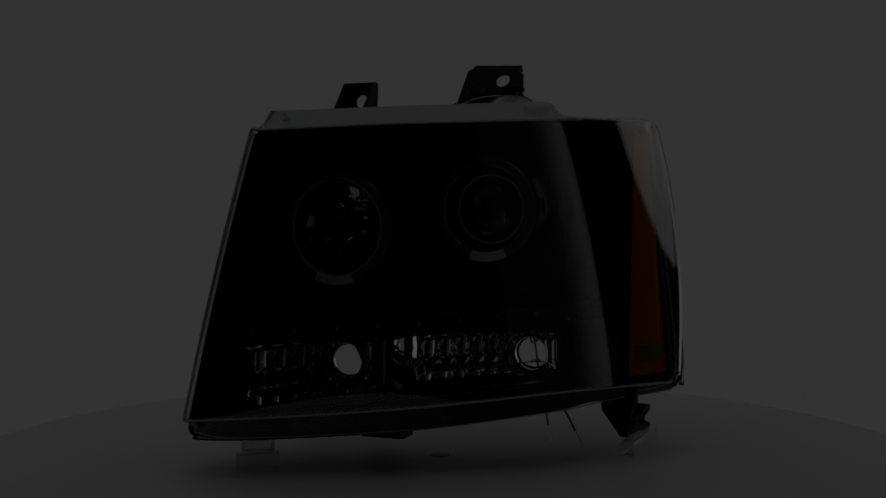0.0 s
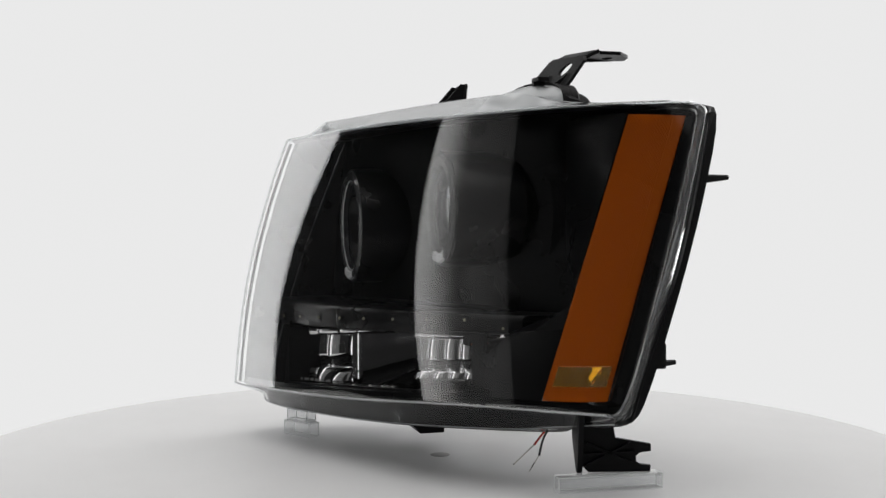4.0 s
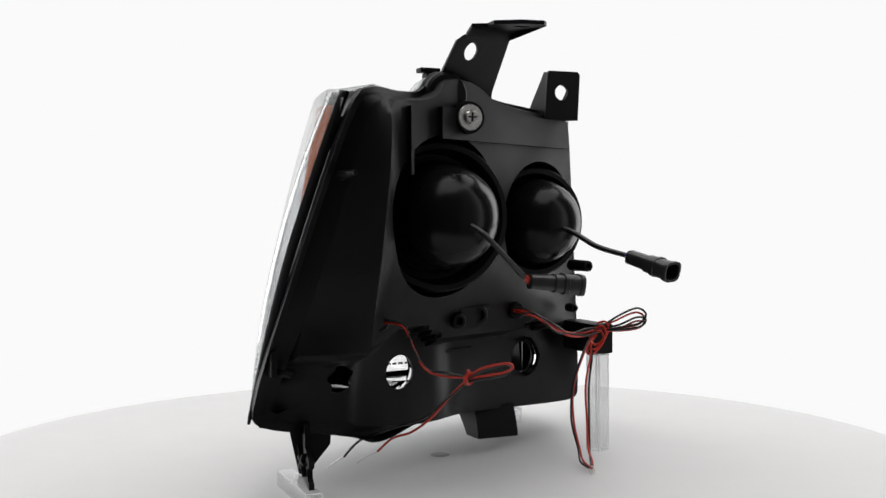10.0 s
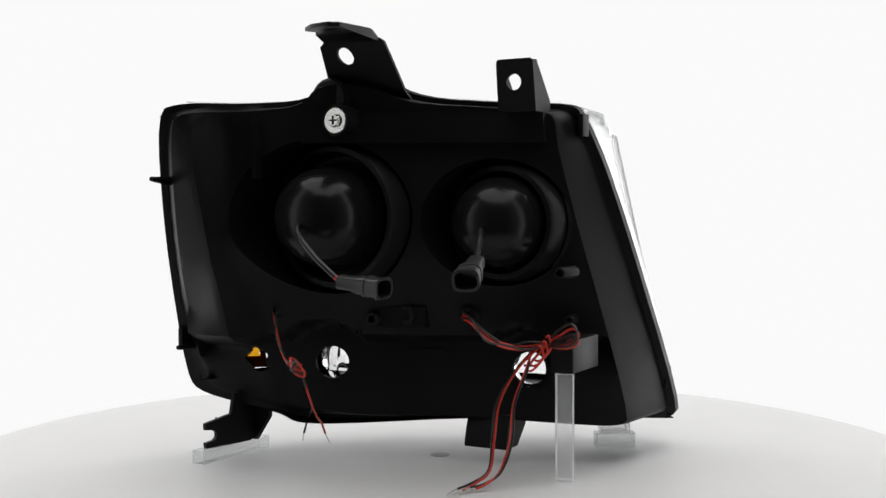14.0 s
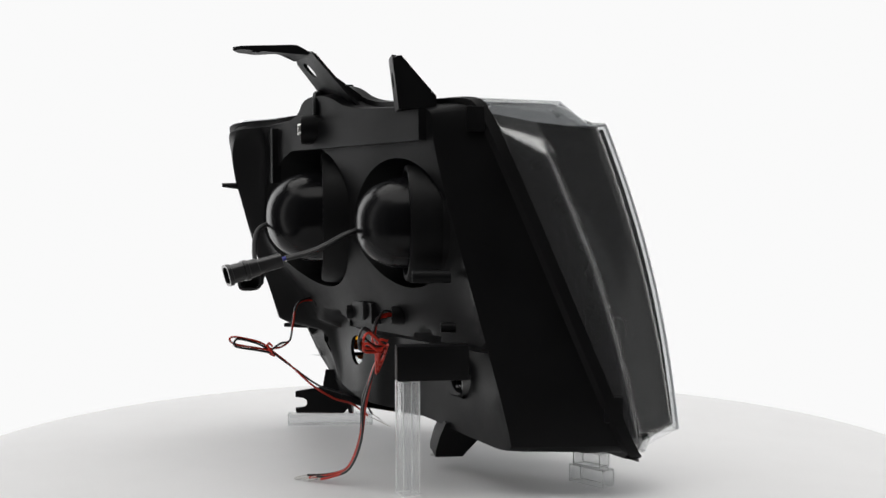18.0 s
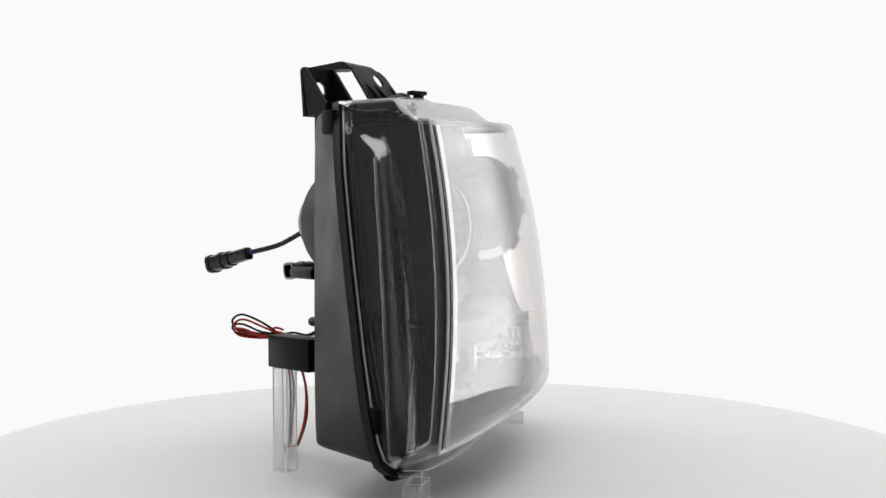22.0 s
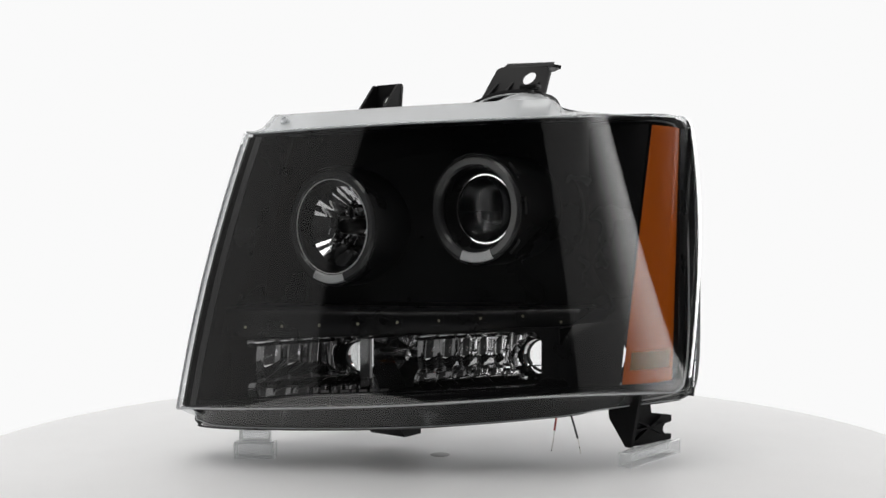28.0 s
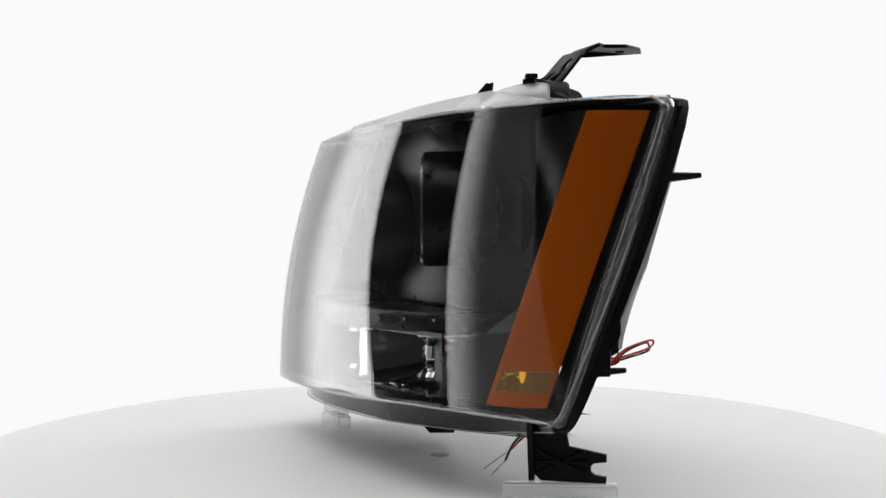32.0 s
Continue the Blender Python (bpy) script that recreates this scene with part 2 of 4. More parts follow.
def light_panel(side):
    """A tall diffuser panel beside the camera, brighter towards its far edge."""
    far, near = Vector((side * 1.255, -0.42, 0)), Vector((side * 0.73, -1.125, 0))
    d = (near - far).normalized()
    n = Vector((-d.y, d.x, 0))
    n = n if n.dot(-far) > 0 else -n
    L = (near - far).length
    thing = new("light_panel")
    tagged(thing, "tall white studio light panel on a black frame", "light panel", "studio light panels")
    bm = bmesh.new()
    rows = []
    for z in (-0.8, 1.95):
        rows.append([far + d * (L * i / 8) + Vector((0, 0, z)) for i in range(9)])
    grid(bm, rows)
    part("diffuser", bm, PANEL[side], thing, "glowing white diffuser", smooth=0)
    bm = bmesh.new()
    q = Matrix((( d.x, -n.x, 0, far.x), (d.y, -n.y, 0, far.y), (0, 0, 1, 0), (0, 0, 0, 1)))
    block(bm, (-0.02, 0.004, -0.82), (L + 0.02, 0.03, 1.97), q)
    part("back_frame", bm, WALL, thing, smooth=0)
    for t in (0.1, 0.9):
        bm = bmesh.new()
        p = far + d * (L * t) - n * 0.016
        lathe(bm, [(0.012, -0.9), (0.012, -0.822)], p, (0, 0, 1), 12)
        part("stand_pole", bm, WALL, thing)


PANEL = {}
for side in (-1, 1):
    m = glow("panel_diffuser", (1.0, 0.99, 0.98), 1.0)
    nt = m.node_tree
    em = next(nd for nd in nt.nodes if nd.type == "EMISSION")
    tc = nt.nodes.new("ShaderNodeTexCoord")
    sp = nt.nodes.new("ShaderNodeSeparateXYZ")
    mr, step = (nt.nodes.new("ShaderNodeMapRange") for _ in range(2))
    mr.inputs["From Min"].default_value, mr.inputs["From Max"].default_value = -1.125, -0.42
    mr.inputs["To Min"].default_value, mr.inputs["To Max"].default_value = 0.135, 0.25
    step.interpolation_type = "SMOOTHSTEP"
    step.inputs["From Min"].default_value, step.inputs["From Max"].default_value = -0.74, -0.43
    step.inputs["To Min"].default_value, step.inputs["To Max"].default_value = 0.0, 1.9
    nt.links.new(tc.outputs["Object"], sp.inputs[0])
    total = nt.nodes.new("ShaderNodeMath")
    for k, nd in enumerate((mr, step)):
        nt.links.new(sp.outputs["Y"], nd.inputs["Value"])
        nt.links.new(nd.outputs["Result"], total.inputs[k])
    nt.links.new(total.outputs[0], em.inputs["Strength"])
    PANEL[side] = m
    light_panel(side)

MOVING = []
turntable = new("turntable")
tagged(turntable, "round white turntable with a small grey centre plug", "turntable")
bm = bmesh.new()
lathe(bm, [(0.001, -0.02), (0.425, -0.02), (0.43, -0.016), (0.432, -0.005), (0.4315, -0.0015), (0.43, 0.0), (0.012, 0.0), (0.001, 0.0)], (0, 0, 0), (0, 0, 1), 160)
part("disc", bm, TABLE, turntable)
bm = bmesh.new()
lathe(bm, [(0.001, 0.0005), (0.0075, 0.0005), (0.0085, 0.0002), (0.0085, -0.002)], (0, 0, 0), (0, 0, 1), 24)
part("pivot_plug", bm, HOLE, turntable, "small grey centre plug")
bm = bmesh.new()
lathe(bm, [(0.12, -0.9), (0.12, -0.87), (0.05, -0.86), (0.05, -0.05), (0.14, -0.04), (0.14, -0.0205)], (0, 0, 0), (0, 0, 1), 40)
part("pedestal", bm, WALL, turntable)
MOVING.append(turntable)

# ---- the headlight; it looks along -y in its own space, inner side at -x ----
lamp = new("headlight")
tagged(lamp, "black car headlight, clear cover, two halo lamps, amber side reflector", "headlight")
MOVING.append(lamp)

# front edge of the clear cover, below and above, from the inner corner round to the outer side
LOW = glide([(-0.1550, -0.1625, 0.0480), (-0.1130, -0.1479, 0.0496), (-0.0717, -0.1315, 0.0516), (-0.0311, -0.1135, 0.0538), (0.0088, -0.0938, 0.0562),
             (0.0476, -0.0722, 0.0591), (0.0850, -0.0482, 0.0623), (0.1199, -0.0207, 0.0648), (0.1501, 0.0118, 0.0652), (0.1742, 0.0491, 0.0638), (0.1935, 0.0891, 0.0620)], 10)
TOP = glide([(-0.1190, -0.1155, 0.2800), (-0.0785, -0.1014, 0.2817), (-0.0384, -0.0860, 0.2836), (0.0003, -0.0675, 0.2853), (0.0369, -0.0453, 0.2869),
             (0.0711, -0.0193, 0.2887), (0.1015, 0.0109, 0.2907), (0.1259, 0.0461, 0.2926), (0.1419, 0.0858, 0.2947), (0.1505, 0.1278, 0.2968), (0.1570, 0.1702, 0.2970)], 10)


def fair(points, n=100, times=24):
    """The same curve with even steps and its waves ironed out; the ends stay."""
    d = [0.0]
    for a, b in zip(points, points[1:]):
        d.append(d[-1] + (b - a).length)
    P = []
    for k in range(n + 1):
        s = d[-1] * k / n
        i = max(j for j in range(len(d) - 1) if d[j] <= s + 1e-9)
        P.append(points[i].lerp(points[i + 1], (s - d[i]) / max(d[i + 1] - d[i], 1e-9)))
    for _ in range(times):
        P = [P[0]] + [P[i] * 0.5 + (P[i - 1] + P[i + 1]) * 0.25 for i in range(1, n)] + [P[-1]]
    return P


LOW, TOP = fair(LOW), fair(TOP)


def front(u, v, inset=0.0):
    """A point of the cover's face: u from the inner to the outer edge, v upwards; inset: depth behind it."""
    corner = max((v - 0.945) / 0.055, (0.03 - v) / 0.03, 0.0)
    u -= 0.032 * (1 - math.sqrt(max(0.0, 1 - corner * corner))) * ease((u - 0.9) / 0.1)
    a, b = along(LOW, u), along(TOP, u)
    p = a.lerp(b, v)
    d = along(LOW, min(u + 0.02, 1)).lerp(along(TOP, min(u + 0.02, 1)), v) - along(LOW, max(u - 0.02, 0)).lerp(along(TOP, max(u - 0.02, 0)), v)
    n = Vector((d.y, -d.x, 0)).normalized()
    swell = 4 * v * (1 - v) - 0.9 * v * (1 - v) ** 6
    return p + n * (0.0108 * swell - inset)


# the joint between cover and housing, and the edge of the housing's back, seen as rings
FLANGE = [(-0.127, -0.017, 0.296), (-0.120, -0.006, 0.301), (-0.077, 0.030, 0.301), (-0.015, 0.057, 0.306), (0.012, 0.074, 0.322),
          (0.048, 0.092, 0.323), (0.062, 0.10, 0.304), (0.10, 0.145, 0.299), (0.130, 0.177, 0.299), (0.149, 0.186, 0.293),
          (0.174, 0.150, 0.19), (0.198, 0.098, 0.068), (0.188, 0.088, 0.053), (0.12, 0.078, 0.042), (0.085, 0.06, 0.034),
          (0.0, -0.036, 0.030), (-0.10, -0.104, 0.028), (-0.166, -0.130, 0.025), (-0.180, -0.117, 0.040), (-0.145, -0.040, 0.238)]
BACK = [(-0.118, 0.288), (-0.112, 0.293), (-0.077, 0.296), (-0.015, 0.300), (0.012, 0.314), (0.046, 0.315), (0.058, 0.297), (0.10, 0.293),
        (0.126, 0.291), (0.138, 0.282), (0.160, 0.165), (0.181, 0.074), (0.172, 0.057), (0.10, 0.047), (0.04, 0.041), (-0.013, 0.040),
        (-0.10, 0.035), (-0.155, 0.033), (-0.163, 0.042), (-0.121, 0.255)]


BULB1, BULB2, GAP = (-0.0842, 0.081), (0.0665, 0.0855), (0.1256, 0.087)


# the raised outer strip of the back: height and depth of its inner edge
WING = ((0.05, 0.083), (0.098, 0.086), (0.109, 0.128), (0.171, 0.156), (0.242, 0.178), (0.295, 0.187))


def rear(x, z):
    """How far back the housing's back wall lies."""
    t = ease((z - 0.10) / 0.10)
    y = mix(0.054 + 0.367 * x, 0.089 + 0.58 * x, t)
    low = mix(-0.0055 + 0.367 * (x + 0.0856), 0.0605 + 0.40 * (x - 0.0652), ease((x - 0.006) / 0.024))
    into = max([0.107 - z] + [r - math.hypot(x - bx, z - bz) for (bx, bz), r in ((BULB1, 0.0335), (BULB2, 0.0365))])
    y = mix(y, low, ease(into / 0.005 + 0.5))
    wing = WING[-1][1]
    for (z0, y0), (z1, y1) in zip(WING, WING[1:]):
        if z < z1:
            wing = mix(y0, y1, (z - z0) / (z1 - z0))
            break
    return mix(y, wing - 0.2 * (x - 0.122), ease((x - 0.1075) / 0.013))


BACK3 = [Vector((x, max(rear(x, z), f[1] + 0.002), z)) for (x, z), f in zip(BACK, FLANGE)]
FRING, BRING = soften(FLANGE, 2), soften(BACK3, 2)
CENTRE = Vector((0.01, 0.0, 0.17))


def shrink(ring, k):
    return [p + (CENTRE - p) * k for p in ring]


housing = part("housing", bmesh.new(), BLACK, lamp, "black moulded plastic rear shell")
bm = bmesh.new()
lip = [p + Vector((0, -0.004, 0.001)) for p in FRING]
grid(bm, [shrink(lip, 0.045), shrink(lip, 0.0), FRING, [p + Vector((0, 0.004, 0)) for p in FRING], shrink([p + Vector((0, 0.006, 0)) for p in FRING], 0.03),
          [f.lerp(b, 0.9) + (f - b) * 0.02 for f, b in zip(FRING, BRING)], [f.lerp(b, 0.97) for f, b in zip(FRING, BRING)], BRING], True)
part("rim", bm, BLACK, housing)

ring2 = [(p.x, p.z) for p in BRING]
RINGP = []
for p, q in zip(BRING, BRING[1:] + BRING[:1]):
    for k in range(5):
        m = p.lerp(q, k / 5)
        RINGP.append((m, mix(p.y - rear(p.x, p.z), q.y - rear(q.x, q.z), k / 5)))


def back_place(u, v, w):
    y, c, s = rear(u, v), 0.0, 1e-9
    for p, d in RINGP:
        k = 1 / ((p.x - u) ** 2 + (p.z - v) ** 2 + 1e-9) ** 2
        c, s = c + k * d, s + k
    return Vector((u, y + c / s - w, v))


AX_A, AX_B = (0.044, 0.209), (-0.076, 0.204)
CUPS = ((AX_A, circle(*AX_A, 0.063, 48), 0.070), (AX_B, circle(*AX_B, 0.052, 48), 0.010))
bm = bmesh.new()
jag = [(GAP[0] + (u - GAP[0]) * (1 + 0.25 * math.sin(5 * k * math.pi / 12 + 1)), v) for k, (u, v) in enumerate(circle(*GAP, 0.0095, 24, 0.0, 1.15))]
sheet(bm, ring2, [ring for _, ring, _ in CUPS] + [circle(*BULB1, 0.0137, 32), circle(*BULB2, 0.0137, 32), jag], back_place, 0.003, 0.0042)
part("rear_wall", bm, BLACK, housing)
for c, ring, y in CUPS:
    bm = bmesh.new()
    rows = [[back_place(u, v, 0.0) for u, v in ring]]
    for q, w in ((0.97, 0.003), (0.92, 0.0)):
        rows.append([(mix(c[0], u, q), y + w, mix(c[1], v, q)) for u, v in ring])
    vs = grid(bm, rows, True)
    bm.faces.new(vs[-1])
    part("recess", bm, BLACK, housing)
for (ax, az), r, y1 in ((AX_A, 0.058, 0.101), (AX_B, 0.047, 0.037)):
    bm = bmesh.new()
    y0 = rear(ax - 0.05, az) - 0.02
    lathe(bm, [(r + 0.003, y0), (r + 0.001, y1 - 0.004), (r - 0.001, y1), (r - 0.005, y1), (r - 0.007, y1 - 0.004), (r - 0.009, y1 - 0.016), (r - 0.03, y1 - 0.02)],
          (ax, 0, az), (0, 1, 0), 56)
    part("lamp_collar", bm, BLACK, housing)
for (ax, az), r, tip in ((AX_A, 0.0405, 0.150), (AX_B, 0.0375, 0.077)):
    bm = bmesh.new()
    prof = [(r + 0.003, tip - 0.072), (r + 0.004, tip - 0.058), (r + 0.0005, tip - 0.054), (r, tip - 0.045)]
    for k in range(1, 13):
        a = radians(k * 7.5)
        prof.append((max(r * math.cos(a) ** 0.8, 0.001), tip - 0.045 + 0.045 * math.sin(a)))
    lathe(bm, prof, (ax, 0, az), (0, 1, 0), 56)
    part("rubber_boot", bm, RUBBER, lamp, "glossy black rubber dust boot")

# small bosses and ribs on the back
for x, z, r, h in ((0.019, 0.125, 0.0065, 0.016), (-0.129, 0.164, 0.0052, 0.028), (-0.005, 0.128, 0.009, 0.012), (-0.052, 0.128, 0.008, 0.010),
                   (0.098, 0.130, 0.008, 0.008), (-0.128, 0.125, 0.004, 0.010), (0.036, 0.114, 0.004, 0.010)):
    bm = bmesh.new()
    y = rear(x, z) - 0.004
    lathe(bm, [(r, y), (r * 0.94, y + h), (r * 0.8, y + h + 0.0012), (r * 0.5, y + h + 0.0012), (r * 0.45, y + h - 0.004), (0.001, y + h - 0.004)], (x, 0, z), (0, 1, 0), 20)
    part("boss", bm, BLACK, housing)
for x0, x1, z0, z1, d in ((-0.02, 0.012, 0.094, 0.0965, 0.006), (-0.112, 0.055, 0.268, 0.292, 0.006), (-0.02, 0.015, 0.118, 0.135, 0.009), (0.086, 0.089, 0.24, 0.29, 0.006)):
    bm = bmesh.new()
    ys = [rear(x, (z0 + z1) / 2) for x in (x0, x1)]
    ring = []
    for w in (-0.002, d):
        ring.append([(x0, ys[0] + w, z0), (x1, ys[1] + w, z0), (x1, ys[1] + w, z1), (x0, ys[0] + w, z1)])
    vs = grid(bm, ring, True)
    bm.faces.new(vs[1])
    part("rib", bm, BLACK, housing)

# tiny moulded marks
for x0, x1, z in ((-0.017, -0.010, 0.1465), (-0.009, 0.003, 0.1455), (-0.0355, -0.0335, 0.1500)):
    bm = bmesh.new()
    y0, y1 = rear(x0, z), rear(x1, z)
    vs = grid(bm, [[(x0, y0 - 0.001, z), (x1, y1 - 0.001, z), (x1, y1 - 0.001, z + 0.0035), (x0, y0 - 0.001, z + 0.0035)],
                   [(x0, y0 + 0.0006, z), (x1, y1 + 0.0006, z), (x1, y1 + 0.0006, z + 0.0035), (x0, y0 + 0.0006, z + 0.0035)]], True)
    bm.faces.new(vs[1])
    part("moulded_mark", bm, SHELL, housing, "tiny moulded lettering on the back")

# clear cover: face, inner side wall, top step and lower lip down to the joint
NU = 72
bm = bmesh.new()
FACE_V = [0.0, 0.008, 0.018, 0.03] + [mix(0.03, 0.945, j / 18) for j in range(1, 19)] + [0.958, 0.970, 0.980, 0.989, 0.996, 1.0]
face_rows = [[front(i / NU, v) for i in range(NU + 1)] for v in FACE_V]
grid(bm, face_rows)
solid = part("clear_cover", bm, COVER, lamp, "clear polycarbonate front cover")
mod = solid.modifiers.new("thickness", "SOLIDIFY")
mod.thickness, mod.offset = 0.0028, 0
INNER = glide([(-0.1680, -0.119, 0.034), (-0.1562, -0.080, 0.13), (-0.1352, -0.038, 0.236), (-0.1222, -0.016, 0.292)], 8)
TOPRIM = fair(glide([(-0.124, -0.018, 0.2985), (-0.077, 0.026, 0.3015), (-0.015, 0.055, 0.305), (0.05, 0.090, 0.304), (0.10, 0.140, 0.300), (0.130, 0.176, 0.2995)], 10), 80, 10)
SHARES = (0.0, 0.17, 0.38, 0.6, 0.8, 1.0)
# the side wall steps outwards: foot and crest of that step
STEP_FOOT = glide([(-0.1602, -0.1350, 0.036), (-0.1510, -0.1267, 0.08), (-0.1415, -0.1148, 0.13), (-0.1331, -0.1003, 0.18), (-0.1254, -0.0831, 0.23), (-0.1182, -0.0620, 0.285)], 8)
STEP_CREST = glide([(-0.1688, -0.1280, 0.036), (-0.1648, -0.1222, 0.08), (-0.1579, -0.1118, 0.13), (-0.1488, -0.0976, 0.18), (-0.1376, -0.0796, 0.23), (-0.1236, -0.0590, 0.285)], 8)


def side_row(v):
    """The cover's inner side wall at the share v of its height: front edge, foot and crest of the step, panel, joint."""
    a, f, c, g = front(0, v), along(STEP_FOOT, v), along(STEP_CREST, v), along(INNER, v)
    k = ease((0.93 - v) / 0.055)
    h0, h1 = f.lerp(c, 0.70), c.lerp(g, 0.13)
    bend = [h0 * (1 - w) ** 2 + c * (2 * w * (1 - w)) + h1 * w * w for w in (0.0, 0.2, 0.4, 0.6, 0.8, 1.0)]
    flat = [f.lerp(g, q) for q in (0.03, 0.05, 0.07, 0.09, 0.11, 0.13, 0.16, 0.4, 0.7)]
    high = [f.lerp(c, 0.12)] + bend + [c.lerp(g, 0.4), c.lerp(g, 0.7)]
    return [a, a.lerp(f, 0.3), a.lerp(f, 0.6), a.lerp(f, 0.93), f.lerp(c, 0.02 * k)] + [p.lerp(q, k) for p, q in zip(flat, high)] + [g]


def top_row(t):
    """The stepped top of the cover, from its front edge back to the joint."""
    u = t * 0.93
    a, b = front(u, 1), along(TOPRIM, t)
    up = 0.0160 * ease((0.66 - u) / 0.05) + 0.001
    row = [a.lerp(b, q) for q in SHARES]
    row[1].z = a.z + 0.001
    row[2].z = max(row[2].z, a.z + up)
    for k in (3, 4):
        row[k].z = mix(row[2].z, b.z, (SHARES[k] - 0.38) / 0.62)
    return row


bm = bmesh.new()
rows = []
SIDE_V = [0.82 * j / 14 for j in range(14)] + [mix(0.82, 1.0, j / 16) for j in range(17)]
for v in SIDE_V:
    rows.append(side_row(v))
last = []
for q in (0.0, 0.12, 0.24, 0.37, 0.40, 0.42, 0.43, 0.44, 0.45, 0.46, 0.48, 0.5, 0.64, 0.82, 1.0):
    i = max(k for k in range(5) if SHARES[k] <= q)
    last.append(top_row(0.0)[i].lerp(top_row(0.0)[i + 1], (q - SHARES[i]) / (SHARES[i + 1] - SHARES[i])) + Vector((0, 0, 0.0004)))
rows.append(last)
grid(bm, rows)
ob = part("inner_wall", bm, SIDE, solid, "clear side wall of the cover", smooth=38)
mod = ob.modifiers.new("thickness", "SOLIDIFY")
mod.thickness, mod.offset = 0.0025, 0
bm = bmesh.new()
n = 60
SPLIT = 43
grid(bm, [top_row(i / n) for i in range(SPLIT + 1)])
# The milky haze takes the place of the softbox mirrored in the top.
ob = part("top_wall", bm, MILKY, solid, "clear stepped top of the cover, softbox sheen put in as milky haze")
mod = ob.modifiers.new("thickness", "SOLIDIFY")
mod.thickness, mod.offset = 0.0025, 0
bm = bmesh.new()
grid(bm, [top_row(i / n) for i in range(SPLIT, n + 1)])
ob = part("outer_top_wall", bm, FROST, solid, "clear lower top of the cover beside the step")
mod = ob.modifiers.new("thickness", "SOLIDIFY")
mod.thickness, mod.offset = 0.0025, 0
LOWRIM = glide([(-0.166, -0.122, 0.032), (-0.157, -0.129, 0.0285), (-0.10, -0.105, 0.0285), (0.0, -0.037, 0.0305), (0.085, 0.058, 0.035), (0.12, 0.076, 0.043),
                (0.187, 0.087, 0.055)], 10)
bm = bmesh.new()
rows, apron = [], []
for i in range(n + 1):
    t = i / n
    a, b = front(t, 0), along(LOWRIM, t)
    m1, m2, m3 = a.lerp(b, 0.50), a.lerp(b, 0.58), a.lerp(b, 0.72)
    m1.z, m2.z, m3.z = a.z - 0.0012, mix(a.z, b.z, 0.18), mix(a.z, b.z, 0.9)
    rows.append([a, m1, m2, m3, b])
    back = (b - a) * 0.12
    apron.append([m1 + back * 3 + Vector((0, 0, 0.004)), m1 + back, m2 + back, m3 + back + Vector((0, 0, 0.002)), b + back])
grid(bm, rows)
ob = part("lower_lip", bm, COVER, solid, "clear lower lip of the cover")
mod = ob.modifiers.new("thickness", "SOLIDIFY")
mod.thickness, mod.offset = 0.0025, 0
bm = bmesh.new()
grid(bm, apron)
part("lower_apron", bm, BLACK, housing, "black apron behind the clear lower lip")
# Two milky tubes draw the lip's thin highlights.
for k in (2, 3):
    bm = bmesh.new()
    tube(bm, [row[k] + Vector((0, -0.0015, 0)) for row in rows], 0.0005, 6, 1)
    part("lip_edge", bm, MILKY, solid, "thin milky line drawn as a glint on the lower lip")
OUTRIM = glide([(0.196, 0.092, 0.058), (0.187, 0.117, 0.12), (0.177, 0.142, 0.18), (0.163, 0.163, 0.24), (0.149, 0.180, 0.294)], 8)
rows = []
for v in FACE_V:
    a, b = front(1, v), along(OUTRIM, v)
    rows.append([a, a.lerp(b, 0.3) + Vector((0.0006, 0, 0)), a.lerp(b, 0.6) + Vector((0.0008, 0, 0)), a.lerp(b, 0.8) + Vector((0.0005, 0, 0)), b])
for name, owner, mat, lo, hi, label in (("outer_lip", solid, FROST, 0, 3, "clear outer lip of the cover"),
                                        ("outer_flange", housing, BLACK, 2, 5, "black flange behind the cover's outer lip")):
    bm = bmesh.new()
    grid(bm, [row[lo:hi] for row in rows])
    ob = part(name, bm, mat, owner, label)
    mod = ob.modifiers.new("thickness", "SOLIDIFY")
    mod.thickness, mod.offset = 0.0022, 0

# Hazy tubes added along the cover's edges to draw their highlights.
for name, line in (("inner_edge", [front(0, k / 24) for k in range(25)]), ("lower_edge", [front(k / 60, 0) for k in range(61)]),
                   ("outer_edge", [front(1, v) for v in FACE_V]), ("upper_edge", [front(k / 60, 1) for k in range(61)])):
    bm = bmesh.new()
    tube(bm, line, 0.0011 if name == "inner_edge" else 0.0007, 8, 1)
    part(name, bm, FROST if name in ("outer_edge", "upper_edge") else MILKY, solid, "hazy bead drawn as the glint along the cover's edge")

# A milky tube draws the thin highlight that runs round the flange.
loop = shrink([p + Vector((0, -0.0048, 0.001)) for p in FRING], 0.03)
bm = bmesh.new()
tube(bm, loop + loop[:1], 0.0009, 6, 1)
part("flange_edge", bm, MILKY, solid, "thin milky line drawn as the glint on the cover's flange")
for u0, u1 in ((0.27, 0.278), (0.284, 0.300), (0.305, 0.316), (0.321, 0.338), (0.343, 0.351), (0.357, 0.372), (0.378, 0.392), (0.397, 0.412)):
    bm = bmesh.new()
    grid(bm, [[front(mix(u0, u1, k / 3), v, 0.0022) for k in range(4)] for v in (0.053, 0.062)])
    part("lettering_bar", bm, FAINT, solid, "row of tiny moulded lettering")

# ---- inside: black bezel ----
LEDS = glide([(-0.140, -0.126, 0.112), (-0.116, -0.120, 0.1138), (-0.083, -0.1095, 0.1164), (-0.021, -0.084, 0.1205), (0.037, -0.050, 0.1236), (0.088, -0.003, 0.1252),
              (0.1145, 0.0285, 0.126)], 10)


